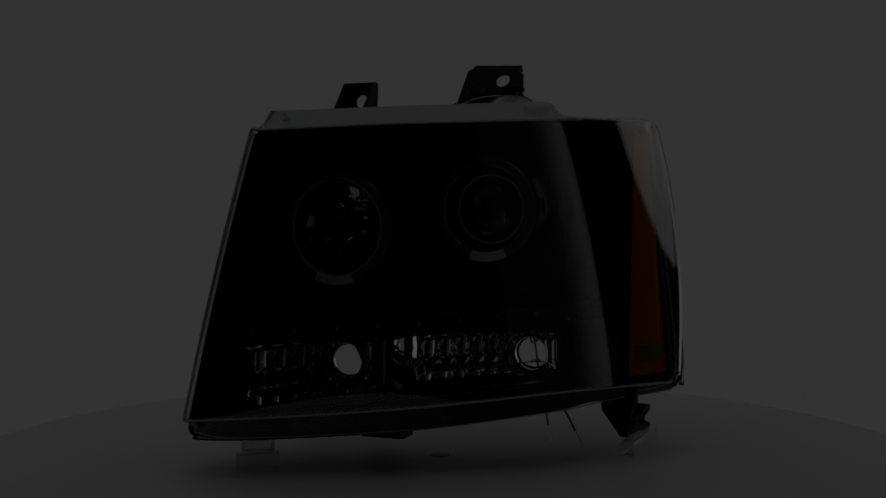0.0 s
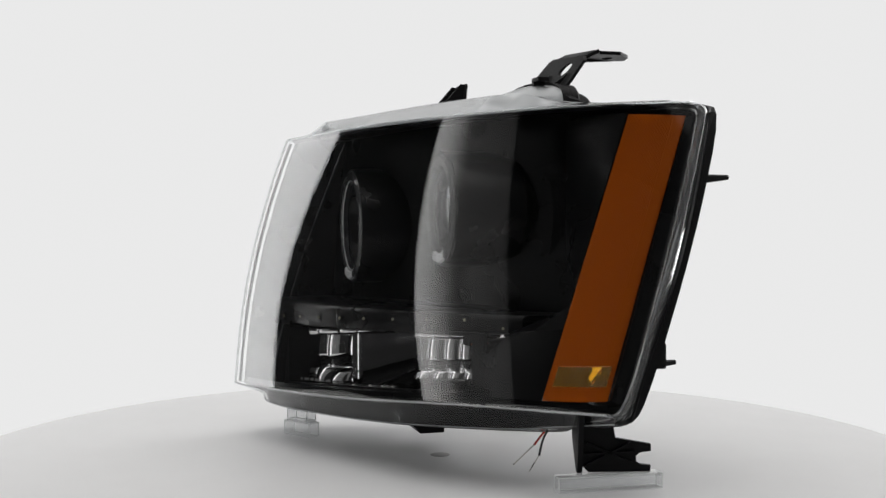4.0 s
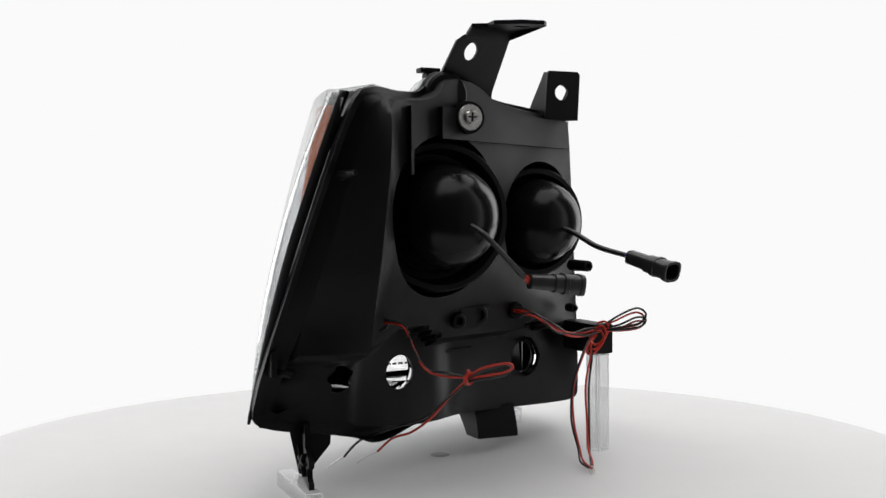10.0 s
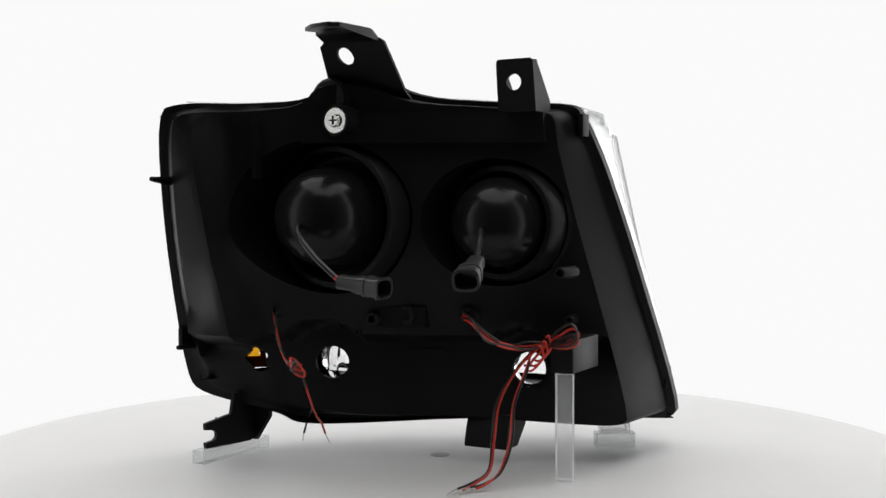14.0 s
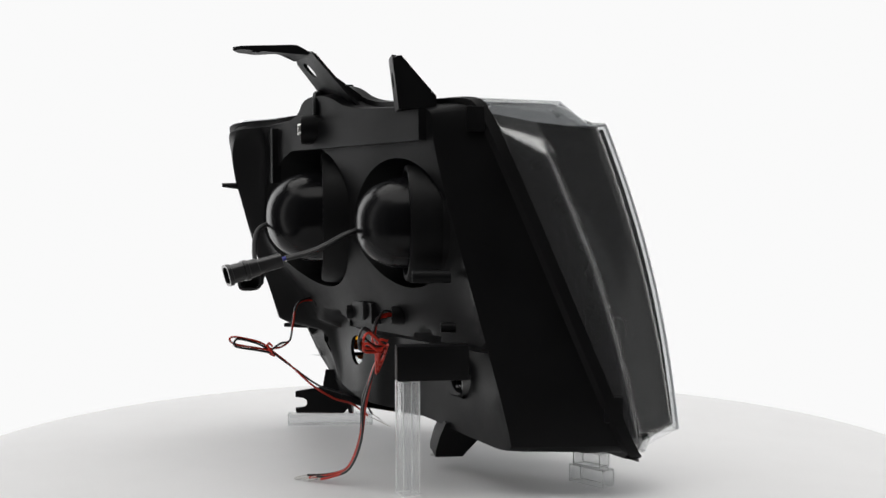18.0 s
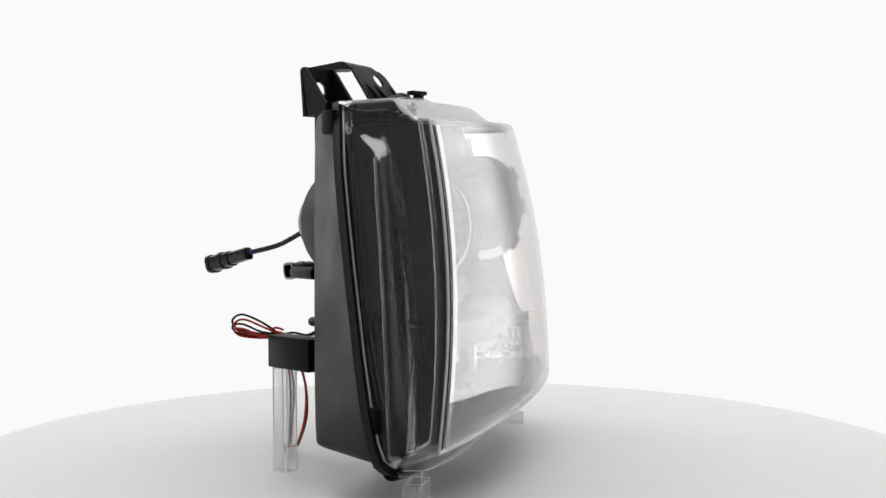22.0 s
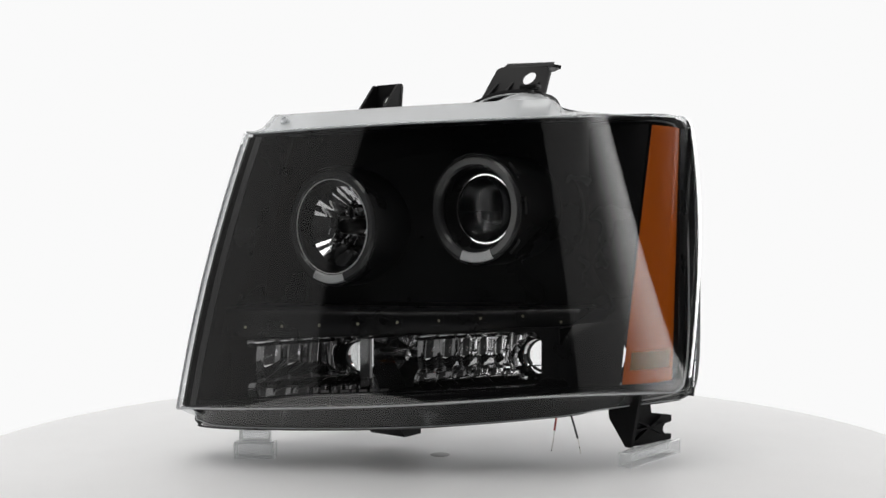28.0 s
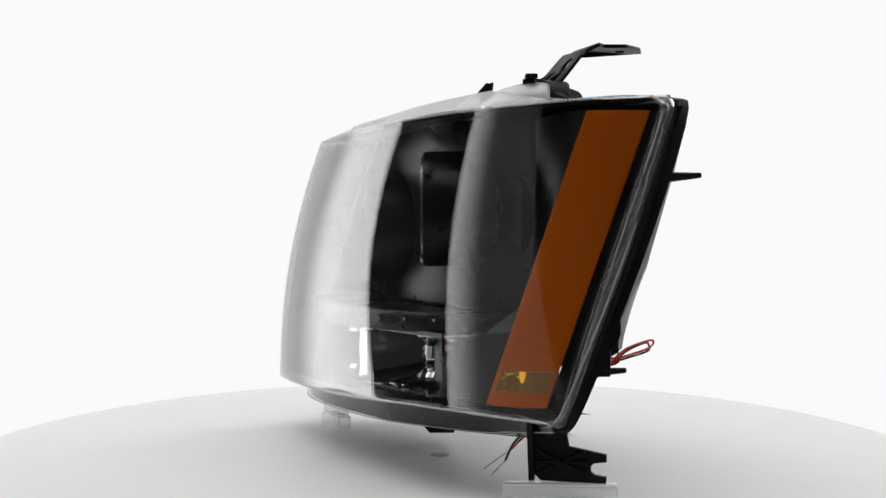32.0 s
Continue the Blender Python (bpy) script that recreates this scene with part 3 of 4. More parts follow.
def shelf_y(x):
    """The plan line of the bezel's lower front face."""
    for a, b in zip(LEDS, LEDS[1:]):
        if a.x <= x <= b.x:
            return mix(a.y, b.y, (x - a.x) / max(b.x - a.x, 1e-6))
    return LEDS[0].y - (LEDS[0].x - x) * 0.3 if x < LEDS[0].x else LEDS[-1].y + (x - LEDS[-1].x) * 1.0


H1, H2 = Vector((-0.0673, -0.0656, 0.2004)), Vector((0.0466, -0.0127, 0.2151))


def band_y(x):
    """The plan line of the black face round the signal reflectors, set back under the light strip."""
    return -0.0493 + 0.441 * x


def panel_y(x):
    return shelf_y(x) + 0.060


bezel = part("bezel", bmesh.new(), SATIN, lamp, "satin black inner bezel")
# upper panel with the two lamp openings
bm = bmesh.new()
upper = [(-0.148, 0.128), (0.118, 0.128), (0.112, 0.20), (0.105, 0.291), (0.0, 0.286), (-0.1135, 0.282), (-0.124, 0.25), (-0.137, 0.20)]
sheet(bm, upper, [circle(H1.x, H1.z, 0.048, 40), circle(H2.x, H2.z, 0.043, 40)], lambda u, v, w: Vector((u, panel_y(u) + w, v)), 0.002, 0.014)
part("upper_panel", bm, SATIN, bezel)


def zline(x, z0, z1):
    return mix(z0, z1, (x + 0.142) / 0.248)


# light strip shelf: its top, then the front band with the two signal openings
bm = bmesh.new()
xs = [-0.1405 + 0.2605 * i / 40 for i in range(41)]
grid(bm, [[(x, panel_y(x), 0.1315) for x in xs], [(x, shelf_y(x) + 0.004, 0.1315) for x in xs], [(x, shelf_y(x) + 0.0008, 0.1295) for x in xs],
          [(x, shelf_y(x), 0.127) for x in xs], [(x, shelf_y(x), zline(x, 0.1075, 0.1185)) for x in xs],
          [(x, shelf_y(x) + 0.001, zline(x, 0.1062, 0.1172)) for x in xs], [(x, band_y(x) + 0.001, zline(x, 0.1055, 0.1168)) for x in xs]])
part("strip_shelf", bm, SATIN, bezel)


band = [(-0.152, 0.0440), (0.0, 0.052), (0.119, 0.062), (0.119, 0.119), (-0.1415, 0.1065)]


def opening(x0, x1, zb, zt, k=8):
    r = 0.009
    us = [mix(x0, x1 - r, i / k) for i in range(k + 1)]
    lo, hi = [(u, zline(u, *zb)) for u in us], [(u, zline(u, *zt)) for u in us]
    for i in range(1, 8):
        u, rise = x1 - r + r * math.sin(i * math.pi / 14), r * (1 - math.cos(i * math.pi / 14))
        lo.append((u, zline(u, *zb) + rise))
        hi.append((u, zline(u, *zt) - rise))
    return lo + hi[::-1]


ZB, ZT = (0.0485, 0.0705), (0.1020, 0.1150)
bm = bmesh.new()
sheet(bm, band, [opening(-0.143, 0.106, ZB, ZT, 20)], lambda u, v, w: Vector((u, band_y(u) + w, v)), 0.002, 0.012)
part("front_band", bm, SATIN, bezel)
# outer cheek up to the amber reflector
bm = bmesh.new()
rows, strip = [], []
for j in range(13):
    v = j / 12
    a = Vector((mix(0.119, 0.105, ease((v - 0.3) / 0.2)), 0, mix(0.064, 0.284, v)))
    a.y = mix(mix(band_y(a.x), shelf_y(a.x), ease((v - 0.23) / 0.03)), panel_y(a.x), ease((v - 0.29) / 0.04))
    b = Vector((0.1566, 0.036, 0.069)).lerp(Vector((0.1445, 0.111, 0.289)), v)
    c = Vector((0.182, 0.082, 0.066)).lerp(Vector((0.149, 0.165, 0.290)), v)
    rows.append([a, a.lerp(b, 0.5) + Vector((0.004, -0.004, 0)), b + Vector((0.0005, 0, 0))])
    e = Vector((0.1815, 0.0795, 0.0725)).lerp(Vector((0.150, 0.1585, 0.2870)), v)
    out = mix(0.0065, 0.0025, v)
    strip.append([e + Vector((-0.001, 0.0, 0)), e + Vector((out, -0.0005, 0)), e + Vector((out + 0.001, 0.004, 0)), c + Vector((0.005, 0.010, 0)), c + Vector((0.004, 0.016, 0))])
grid(bm, rows)
part("outer_cheek", bm, SATIN, bezel)
bm = bmesh.new()
grid(bm, strip)
part("rear_cheek", bm, SATIN, bezel)
# side, roof and floor of the bezel
bm = bmesh.new()
rows = []
lining = []
for j in range(25):
    v = mix(0.012, 0.985, j / 24)
    row = [p + Vector((0.0034, 0.0024, 0)) for p in side_row(v)]
    a, f = row[0], row[4]
    ribs = []
    for k in range(24):
        ribs += [a.lerp(f, k / 24) + Vector((-0.00022, 0, 0)), a.lerp(f, (k + 0.9) / 24)]
    rows.append([a + Vector((0.012, 0.004, 0)), a] + ribs + [f])
    lining.append([f + Vector((0.0006, 0.0004, 0))] + row[5:] + [row[-1] + Vector((0.006, 0.02, 0))])
grid(bm, rows)
part("inner_side", bm, RIBBED, bezel, "finely ribbed black side of the bezel", smooth=12)
bm = bmesh.new()
grid(bm, [[row[0] + Vector((0, 0.001, 0)), row[1] + Vector((0.0022, 0, 0)), row[-1] + Vector((0.0022, 0, 0))] for row in rows])
part("inner_face", bm, SATIN, bezel)
bm = bmesh.new()
grid(bm, lining)
part("inner_lining", bm, SATIN, bezel, "black stepped flank of the bezel")
bm = bmesh.new()
rows = []
for i in range(41):
    u = mix(0.012, 0.97, i / 40)
    a = front(u, 0.997, 0.0032)
    b = along(TOPRIM, min(u / 0.93, 1)) + Vector((0, 0, -0.014))
    b.z = a.z
    rows.append([a + Vector((0, 0.001, -0.003)), a, a.lerp(b, 0.9)])
grid(bm, rows)
part("roof", bm, SATIN, bezel)
bm = bmesh.new()
rows = []
for i in range(41):
    u = mix(0.012, 0.97, i / 40)
    a = front(u, 0.012, 0.004)
    x = mix(-0.152, 0.18, i / 40)
    b = Vector((x, (band_y(x) if x < 0.119 else mix(band_y(0.119), 0.08, (x - 0.119) / 0.06)), min(zline(x, *ZB) - 0.001, a.z + 0.002)))
    rows.append([a + Vector((0, 0.001, 0.004)), a, b, b + Vector((0, 0.03, 0))])
grid(bm, rows)
part("floor_panel", bm, GLOSS, bezel)

# ---- lamps behind the two openings ----
for k, (h, r0, r1, back) in enumerate(((H1, 0.0412, 0.0503, 0.055), (H2, 0.0362, 0.0460, 0.06))):
    bm = bmesh.new()
    lathe(bm, [(r1 + 0.002, -back), (r1 + 0.0015, -0.003), (r1 + 0.0005, -0.0006), (r1 - 0.001, -0.0006), (r1 - 0.001, -0.006), (r0 - 0.002, -0.006), (r0 - 0.003, -0.009),
               (r0 - 0.006, -0.013), (r0 - (0.0068 if k == 0 else 0.006), -0.016)], h, (0, -1, 0), 72)
    shroud = part("lamp_shroud", bm, SATIN, lamp, "black round lamp shroud")
    bm = bmesh.new()
    m = 180
    rows = []
    for r, a in ((r0, -0.005), (r0, -0.0006), (r0 + 0.0015, 0.0010), (r1 - 0.003, 0.0010), (r1 - 0.0012, -0.0006), (r1 - 0.0012, -0.005)):
        rows.append([Vector((h.x + r * math.cos(i * 2 * math.pi / m), h.y - a - (0.00035 if i % 2 and a > 0 else 0), h.z + r * math.sin(i * 2 * math.pi / m))) for i in range(m)])
    grid(bm, rows, True)
    ring = part("halo_ring", bm, HALO, lamp, "ridged translucent halo ring, unlit")
    bm = bmesh.new()
    rows = []
    for i in range(13):
        a = radians(mix(-112, -68, i / 12) + (4 if k else -2))
        rows.append([Vector((h.x + r * math.cos(a), h.y - w, h.z + r * math.sin(a))) for r, w in ((r0 + 0.0005, 0.0002), (r0 + 0.0015, 0.0022), (r1 - 0.002, 0.0022), (r1 - 0.001, 0.0002))])
    grid(bm, rows)
    part("diffuser_tab", bm, TAB, ring, "white clip at the foot of the ring")
    if k:
        for a in (40, 3, -38):
            bm = bmesh.new()
            rows = []
            for i in range(6):
                b = radians(a + mix(-8, 8, i / 5))
                rows.append([Vector((h.x + r * math.cos(b), h.y - w, h.z + r * math.sin(b))) for r, w in ((r1 + 0.0018, -0.006), (r1 + 0.0035, -0.001), (r1 + 0.006, -0.001), (r1 + 0.0065, -0.006))])
            grid(bm, rows)
            part("retaining_clip", bm, SATIN, ring)

# reflector bowl with stepped facets and the bulb shield
bowl_c = H1 + Vector((0, 0.014, 0))
bm = bmesh.new()
rng = random.Random(5)
for ra, rb, m, tip in ((0.0350, 0.0190, 22, 0.0016), (0.0190, 0.0085, 10, 0.0008)):
    for i in range(m):
        lift, twist = (1 if i % 2 else -1) * tip * rng.uniform(0.3, 1), rng.uniform(-tip, tip)
        quad = []
        for r, ks in ((ra, range(5)), (rb, range(4, -1, -1))):
            for k in ks:
                a = (i + k / 4) * 2 * math.pi / m
                d = 0.030 * (1 - (r / 0.0350) ** 2)
                quad.append(bm.verts.new(bowl_c + Vector((r * math.cos(a), d + (lift if r == rb else 0) + twist * (k / 4 - 0.5), r * math.sin(a)))))
        for k in range(4):
            bm.faces.new((quad[k], quad[k + 1], quad[8 - k], quad[9 - k]))
bowl = part("reflector_bowl", bm, CHROME, lamp, "chrome faceted high-beam reflector bowl", smooth=22)
bm = bmesh.new()
lathe(bm, [(0.001, 0.022), (0.0055, 0.022), (0.0068, 0.020), (0.0072, 0.004), (0.0072, -0.02)], bowl_c + Vector((0, 0.024, 0)), (0, -1, 0), 28)
part("bulb_shield", bm, SATIN, bowl, "dark bulb shield")
# A thin white ring imitates the glint on the halo ring's inner edge.
bm = bmesh.new()
lathe(bm, [(0.0403, 0.0132), (0.0404, 0.0140), (0.0409, 0.0140), (0.0410, 0.0132)], bowl_c, (0, -1, 0), 72)
part("halo_edge_glint", bm, GLINT, bowl, "thin white ring painted as the glint on the halo's inner edge")
for a, w, lean_in in ((0, 0.009, 0.62), (90, 0.011, 0.27), (180, 0.009, 0.62), (270, 0.011, 0.40)):
    bm = bmesh.new()
    q = Matrix.Translation(bowl_c + Vector((0, 0.020, 0))) @ Matrix.Rotation(radians(-a), 4, "Y")
    rows = []
    for k in range(4):
        r = mix(0.0088, 0.0165, k / 3)
        rows.append([q @ Vector((r, -(r - 0.0088) * lean_in + y, z)) for y, z in ((0.0006, -w), (0.0, -w * 0.4), (0.0, w * 0.4), (0.0006, w))])
    grid(bm, rows)
    part("centre_facet", bm, CHROME, bowl)
for a in (20, 140, 260):
    bm = bmesh.new()
    q = Matrix.Translation(bowl_c + Vector((0, 0.016, 0))) @ Matrix.Rotation(radians(a), 4, "Y")
    block(bm, (0.006, -0.001, -0.002), (0.0145, 0.001, 0.002), q)
    part("shield_leg", bm, CHROME, bowl)

# projector lens in its chrome rim
pc = H2 + Vector((0, 0.016, 0))
bm = bmesh.new()
prof = [(0.0285, -0.006)]
for k in range(0, 13):
    a = radians(90 - k * 7.2)
    prof.append((0.0283 * math.sin(a) if k < 12 else 0.0006, -0.004 + 0.017 * math.cos(a)))
prof = [(0.0006, -0.012)] + prof
lathe(bm, prof, pc, (0, -1, 0), 56)
lens = part("projector_lens", bm, CRYSTAL, lamp, "clear domed projector lens")
bm = bmesh.new()
lathe(bm, [(0.0275, -0.004), (0.0285, 0.001), (0.0297, 0.001), (0.0305, -0.001), (0.032, -0.006), (0.032, -0.02)], pc, (0, -1, 0), 64)
part("lens_rim", bm, CHROME, lens, "thin chrome lens rim")
bm = bmesh.new()
lathe(bm, [(0.031, -0.006), (0.030, -0.03), (0.02, -0.045), (0.001, -0.05)], pc, (0, -1, 0), 40)
part("projector_can", bm, CAN, lens, "dim metal projector can")
bm = bmesh.new()
block(bm, (pc.x - 0.028, pc.y + 0.018, pc.z - 0.028), (pc.x + 0.028, pc.y + 0.0195, pc.z - 0.001))
part("cutoff_shield", bm, SATIN, lens)

# light strip: frames and unlit diodes
for x in (-0.116, -0.083, -0.0516, -0.021, 0.0083, 0.037, 0.063, 0.088, 0.1095):
    z = mix(0.1138, 0.1252, (x + 0.116) / 0.204) + 0.0015 if x < 0.10 else 0.121
    slope = (shelf_y(x + 0.003) - shelf_y(x - 0.003)) / 0.006
    q = Matrix.Translation((x, shelf_y(x), z)) @ Matrix.Rotation(math.atan(slope), 4, "Z")
    bm = bmesh.new()
    block(bm, (-0.006, -0.0003, -0.0040), (0.004, 0.002, 0.0040), q, 0.0002)
    cell = part("led_window", bm, SATIN, lamp, "unlit daytime light window")
    bm = bmesh.new()
    block(bm, (-0.0010, -0.0013, -0.0011), (0.0010, 0.0002, 0.0011), q, 0.0003)
    part("diode", bm, CHIP, cell, "small unlit diode")

# two chrome signal reflectors with vertical flutes and an open bulb hole
for (bx, bz), x0, x1, d0, d1 in ((BULB1, -0.143, -0.0305, 0.030, 0.040), (BULB2, -0.0185, 0.106, 0.040, 0.004)):
    def dish(u, s, x0=x0, x1=x1, bx=bx, bz=bz, d0=d0, d1=d1):
        zb, zt = zline(u, *ZB), zline(u, *ZT)
        v = mix(zb, zt, s)
        t, tb = (u - x0) / (x1 - x0), (bx - x0) / (x1 - x0)
        far = abs(t - tb) / (tb if t < tb else 1 - tb)
        deep = mix(0.0735, d0 if t < tb else d1, far ** 1.8)
        flute = 0.0034 * (1 - (2 * (((u - bx) / 0.0112) % 1.0) - 1) ** 2)
        near_hole = math.hypot(u - bx, v - bz)
        flute *= ease((near_hole - 0.0125) / 0.008)
        if s < 0.24:
            deep -= 0.010 + 0.002 * math.sin(math.pi * s / 0.24) + (1 - s / 0.24) * 0.010 * ease(-u / 0.10) * ease((u + 0.143) / 0.012)
        elif s > 0.84:
            deep -= 0.010 + 0.002 * math.sin(math.pi * (s - 0.84) / 0.16)
        else:
            deep -= 0.0018 * math.sin(math.pi * (s - 0.24) / 0.60) * ease((near_hole - 0.0125) / 0.02)
        return Vector((u, band_y(u) + 0.004 + deep - flute, v))
    bm = bmesh.new()
    cols = round((x1 - x0) / 0.00082)
    us = [mix(x0, x1, i / cols) for i in range(cols + 1)]
    ss = [0.0, 0.06, 0.12, 0.18, 0.2395, 0.2405] + [mix(0.24, 0.84, k / 16) for k in range(1, 16)] + [0.8395, 0.8405, 0.9, 0.95, 1.0]
    vs = [[bm.verts.new(dish(u, s)) for u in us] for s in ss]
    for j in range(len(ss) - 1):
        for i in range(cols):
            c = (vs[j][i].co + vs[j + 1][i + 1].co) / 2
            if math.hypot(c.x - bx, c.z - bz) > 0.0160:
                bm.faces.new((vs[j][i], vs[j][i + 1], vs[j + 1][i + 1], vs[j + 1][i]))
    refl = part("signal_reflector", bm, CHROME, lamp, "fluted chrome signal reflector with an empty bulb hole", smooth=30)
    bm = bmesh.new()
    y = dish(bx, 0.5).y
    lathe(bm, [(0.0146, y + 0.004), (0.0147, y - 0.003), (0.0152, y - 0.004), (0.0178, y - 0.003), (0.0188, y + 0.004)], (bx, 0, bz), (0, 1, 0), 36)
    part("bulb_ring", bm, CHROME, refl, "chrome ring round the bulb hole")
    for s in (0.24, 0.84):
        bm = bmesh.new()
        rows = []
        for i in range(29):
            u = mix(x0 + 0.003, x1 - 0.003, i / 28)
            z = mix(zline(u, *ZB), zline(u, *ZT), s)
            y = dish(u, s).y
            rows.append([(u, y + 0.010, z - 0.0004), (u, y - 0.005, z - 0.0004), (u, y - 0.005, z + 0.0005), (u, y + 0.010, z + 0.0005)])
        grid(bm, rows)
        part("ledge", bm, CHROME, refl)
bm = bmesh.new()
rows = []
for z in (0.0610, 0.1070):
    rows.append([(-0.0297, -0.0720, z), (-0.0228, -0.0680, z), (-0.0212, -0.0650, z), (-0.0120, -0.0150, z), (-0.0350, -0.0190, z), (-0.0308, -0.0690, z)])
vs = grid(bm, rows, True)
bm.faces.new(vs[0])
bm.faces.new(vs[1])
bmesh.ops.bevel(bm, geom=list(bm.edges), offset=0.0006, segments=1, affect="EDGES")
part("divider_wedge", bm, CHROME, lamp, "bright wedge between the signal reflectors", smooth=0)

# amber side reflector with fine ribs, and its prism patch
bm = bmesh.new()
rows = []
for j in range(61):
    v = j / 60
    a = Vector((0.1576, 0.037, 0.0715)).lerp(Vector((0.1462, 0.112, 0.2875)), v)
    b = Vector((0.1815, 0.0795, 0.0725)).lerp(Vector((0.150, 0.1585, 0.2870)), v)
    row = []
    for i in range(161):
        t = i / 160
        p = a.lerp(b, t)
        n = Vector((0.87, -0.49, 0))
        rib = 0.00026 * (0.0, 0.75, 1.0, 0.5)[i % 4] if 6 < i < 128 else 0.0
        row.append(p + n * (0.004 * 4 * t * (1 - t) + 0.002 + rib))
    rows.append(row)
vs = [[bm.verts.new(p) for p in row] for row in rows]
for j in range(60):
    for i in range(160):
        if not (3 <= j < 7 and 16 <= i < 148):
            bm.faces.new((vs[j][i], vs[j][i + 1], vs[j + 1][i + 1], vs[j + 1][i]))
amber = part("amber_reflector", bm, AMBER, lamp, "ribbed amber side marker")
bm = bmesh.new()
for j in range(7):
    for i in range(26):
        t0, v0 = mix(0.09, 0.93, i / 26), mix(0.047, 0.120, j / 7)

        def spot(t, v, w):
            a = Vector((0.1576, 0.037, 0.0715)).lerp(Vector((0.1462, 0.112, 0.2875)), v)
            b = Vector((0.1815, 0.0795, 0.0725)).lerp(Vector((0.150, 0.1585, 0.2870)), v)
            return a.lerp(b, t) + Vector((0.87, -0.49, 0)) * (0.004 * 4 * t * (1 - t) + 0.0027 + w)
        dt, dv = 0.84 / 26, 0.073 / 7
        o = 0.5 * dt * (j % 2)
        vs = [bm.verts.new(spot(t0 + o, v0, 0)), bm.verts.new(spot(t0 + o + dt, v0, 0)), bm.verts.new(spot(t0 + o + dt, v0 + dv, 0)), bm.verts.new(spot(t0 + o, v0 + dv, 0))]
        tip = bm.verts.new(spot(t0 + o + dt / 2, v0 + dv / 2, 0.0009))
        for a, b in zip(vs, vs[1:] + vs[:1]):
            bm.faces.new((a, b, tip))
part("reflex_patch", bm, AMBERB, amber, "yellow prismatic reflex patch", smooth=0)

# ---- brackets, screw, foot ----
bm = bmesh.new()
sheet(bm, [(-0.1125, 0.292), (-0.0795, 0.292), (-0.0797, 0.331), (-0.0815, 0.3335), (-0.1095, 0.3335), (-0.1118, 0.331)], [circle(-0.0945, 0.3155, 0.0064, 24)],
      lambda u, v, w: Vector((u, 0.048 - w + (v - 0.315) * 0.12, v)), 0.003)
b1 = part("upper_tab", bm, BLACK, lamp, "black mounting tab with a round hole")
for x in (-0.1118, -0.0825):
    bm = bmesh.new()
    sheet(bm, [(0.047, 0.3325), (0.043, 0.333), (0.016, 0.302), (0.016, 0.293), (0.044, 0.292)], [], lambda u, v, w, x=x: Vector((x + w, u, v)), 0.0025)
    part("gusset", bm, BLACK, b1)


def lean(u, v):
    return 0.104 + 0.3 * (u - 0.0435) + 0.85 * (v - 0.3215)


bm = bmesh.new()
sheet(bm, [(-0.016, 0.296), (0.046, 0.296), (0.0445, 0.322), (0.040, 0.343), (0.034, 0.3473), (-0.008, 0.3490), (-0.011, 0.3465), (-0.012, 0.31)], [circle(0.0233, 0.3365, 0.0062, 24)],
      lambda u, v, w: Vector((u, lean(u, v) - w, v)), 0.0032)
b2 = part("upper_bracket", bm, BLACK, lamp, "black bent mounting bracket with a hole")
bm = bmesh.new()
sheet(bm, [(-0.0085, 0.112), (0.034, 0.124), (0.0345, 0.135), (0.024, 0.140), (0.028, 0.158), (0.012, 0.172), (-0.0045, 0.1755), (-0.0105, 0.168)],
      [[(0.0037 + 0.0075 * math.cos(a), 0.156 + 0.0042 * math.sin(a)) for a in [k * math.pi / 10 for k in range(20)]]],
      lambda u, v, w: Vector((u, v, 0.3545 - w + (v - 0.12) * -0.04 - 0.006 * max(0.0, (0.126 + 0.282 * (u + 0.0085) - v) / 0.014) ** 2)), 0.003, 0.0035)
part("bent_tab", bm, BLACK, b2, "horizontal tab with a slot")
for x in (-0.004, 0.010, 0.034):
    bm = bmesh.new()
    sheet(bm, [(0.300, -0.001), (0.333, -0.001), (0.303, -0.017)], [], lambda u, v, w, x=x: Vector((x + w, lean(x, u) + v - 0.003, u)), 0.0022)
    part("stiffening_rib", bm, BLACK, b2)
bm = bmesh.new()
lathe(bm, [(0.0125, -0.055), (0.0128, -0.003), (0.0118, 0.0), (0.0108, 0.0), (0.0105, -0.002), (0.001, -0.002)], (0.0278, 0.119, 0.2852), (0, 1, 0), 36)
post = part("adjuster_post", bm, BLACK, lamp, "black tubular adjuster post")
bm = bmesh.new()
lathe(bm, [(0.0104, -0.002), (0.0104, -0.0006), (0.0098, 0.0), (0.0056, 0.0), (0.0054, 0.0022), (0.0046, 0.003), (0.001, 0.003)], (0.0278, 0.119, 0.2852), (0, 1, 0), 36)
screw = part("adjuster_screw", bm, STEEL, post, "zinc cross-head adjuster screw")
for lo, hi in (((0.0243, 0.1219, 0.2846), (0.0313, 0.1226, 0.2858)), ((0.0272, 0.1219, 0.2817), (0.0284, 0.1226, 0.2887))):
    bm = bmesh.new()
    block(bm, lo, hi)
    part("cross_slot", bm, BLACK, post)
bm = bmesh.new()
lathe(bm, [(0.001, -0.012), (0.0155, -0.011), (0.0175, -0.009), (0.0178, -0.004), (0.0170, -0.003), (0.0170, -0.001), (0.0178, 0.0), (0.0178, 0.004), (0.016, 0.006), (0.001, 0.006)],
      (0.042, 0.097, 0.303), (0, -1, 0), 32)
part("adjuster_dome", bm, BLACK, lamp, "round black adjuster housing")
bm = bmesh.new()
rows = []
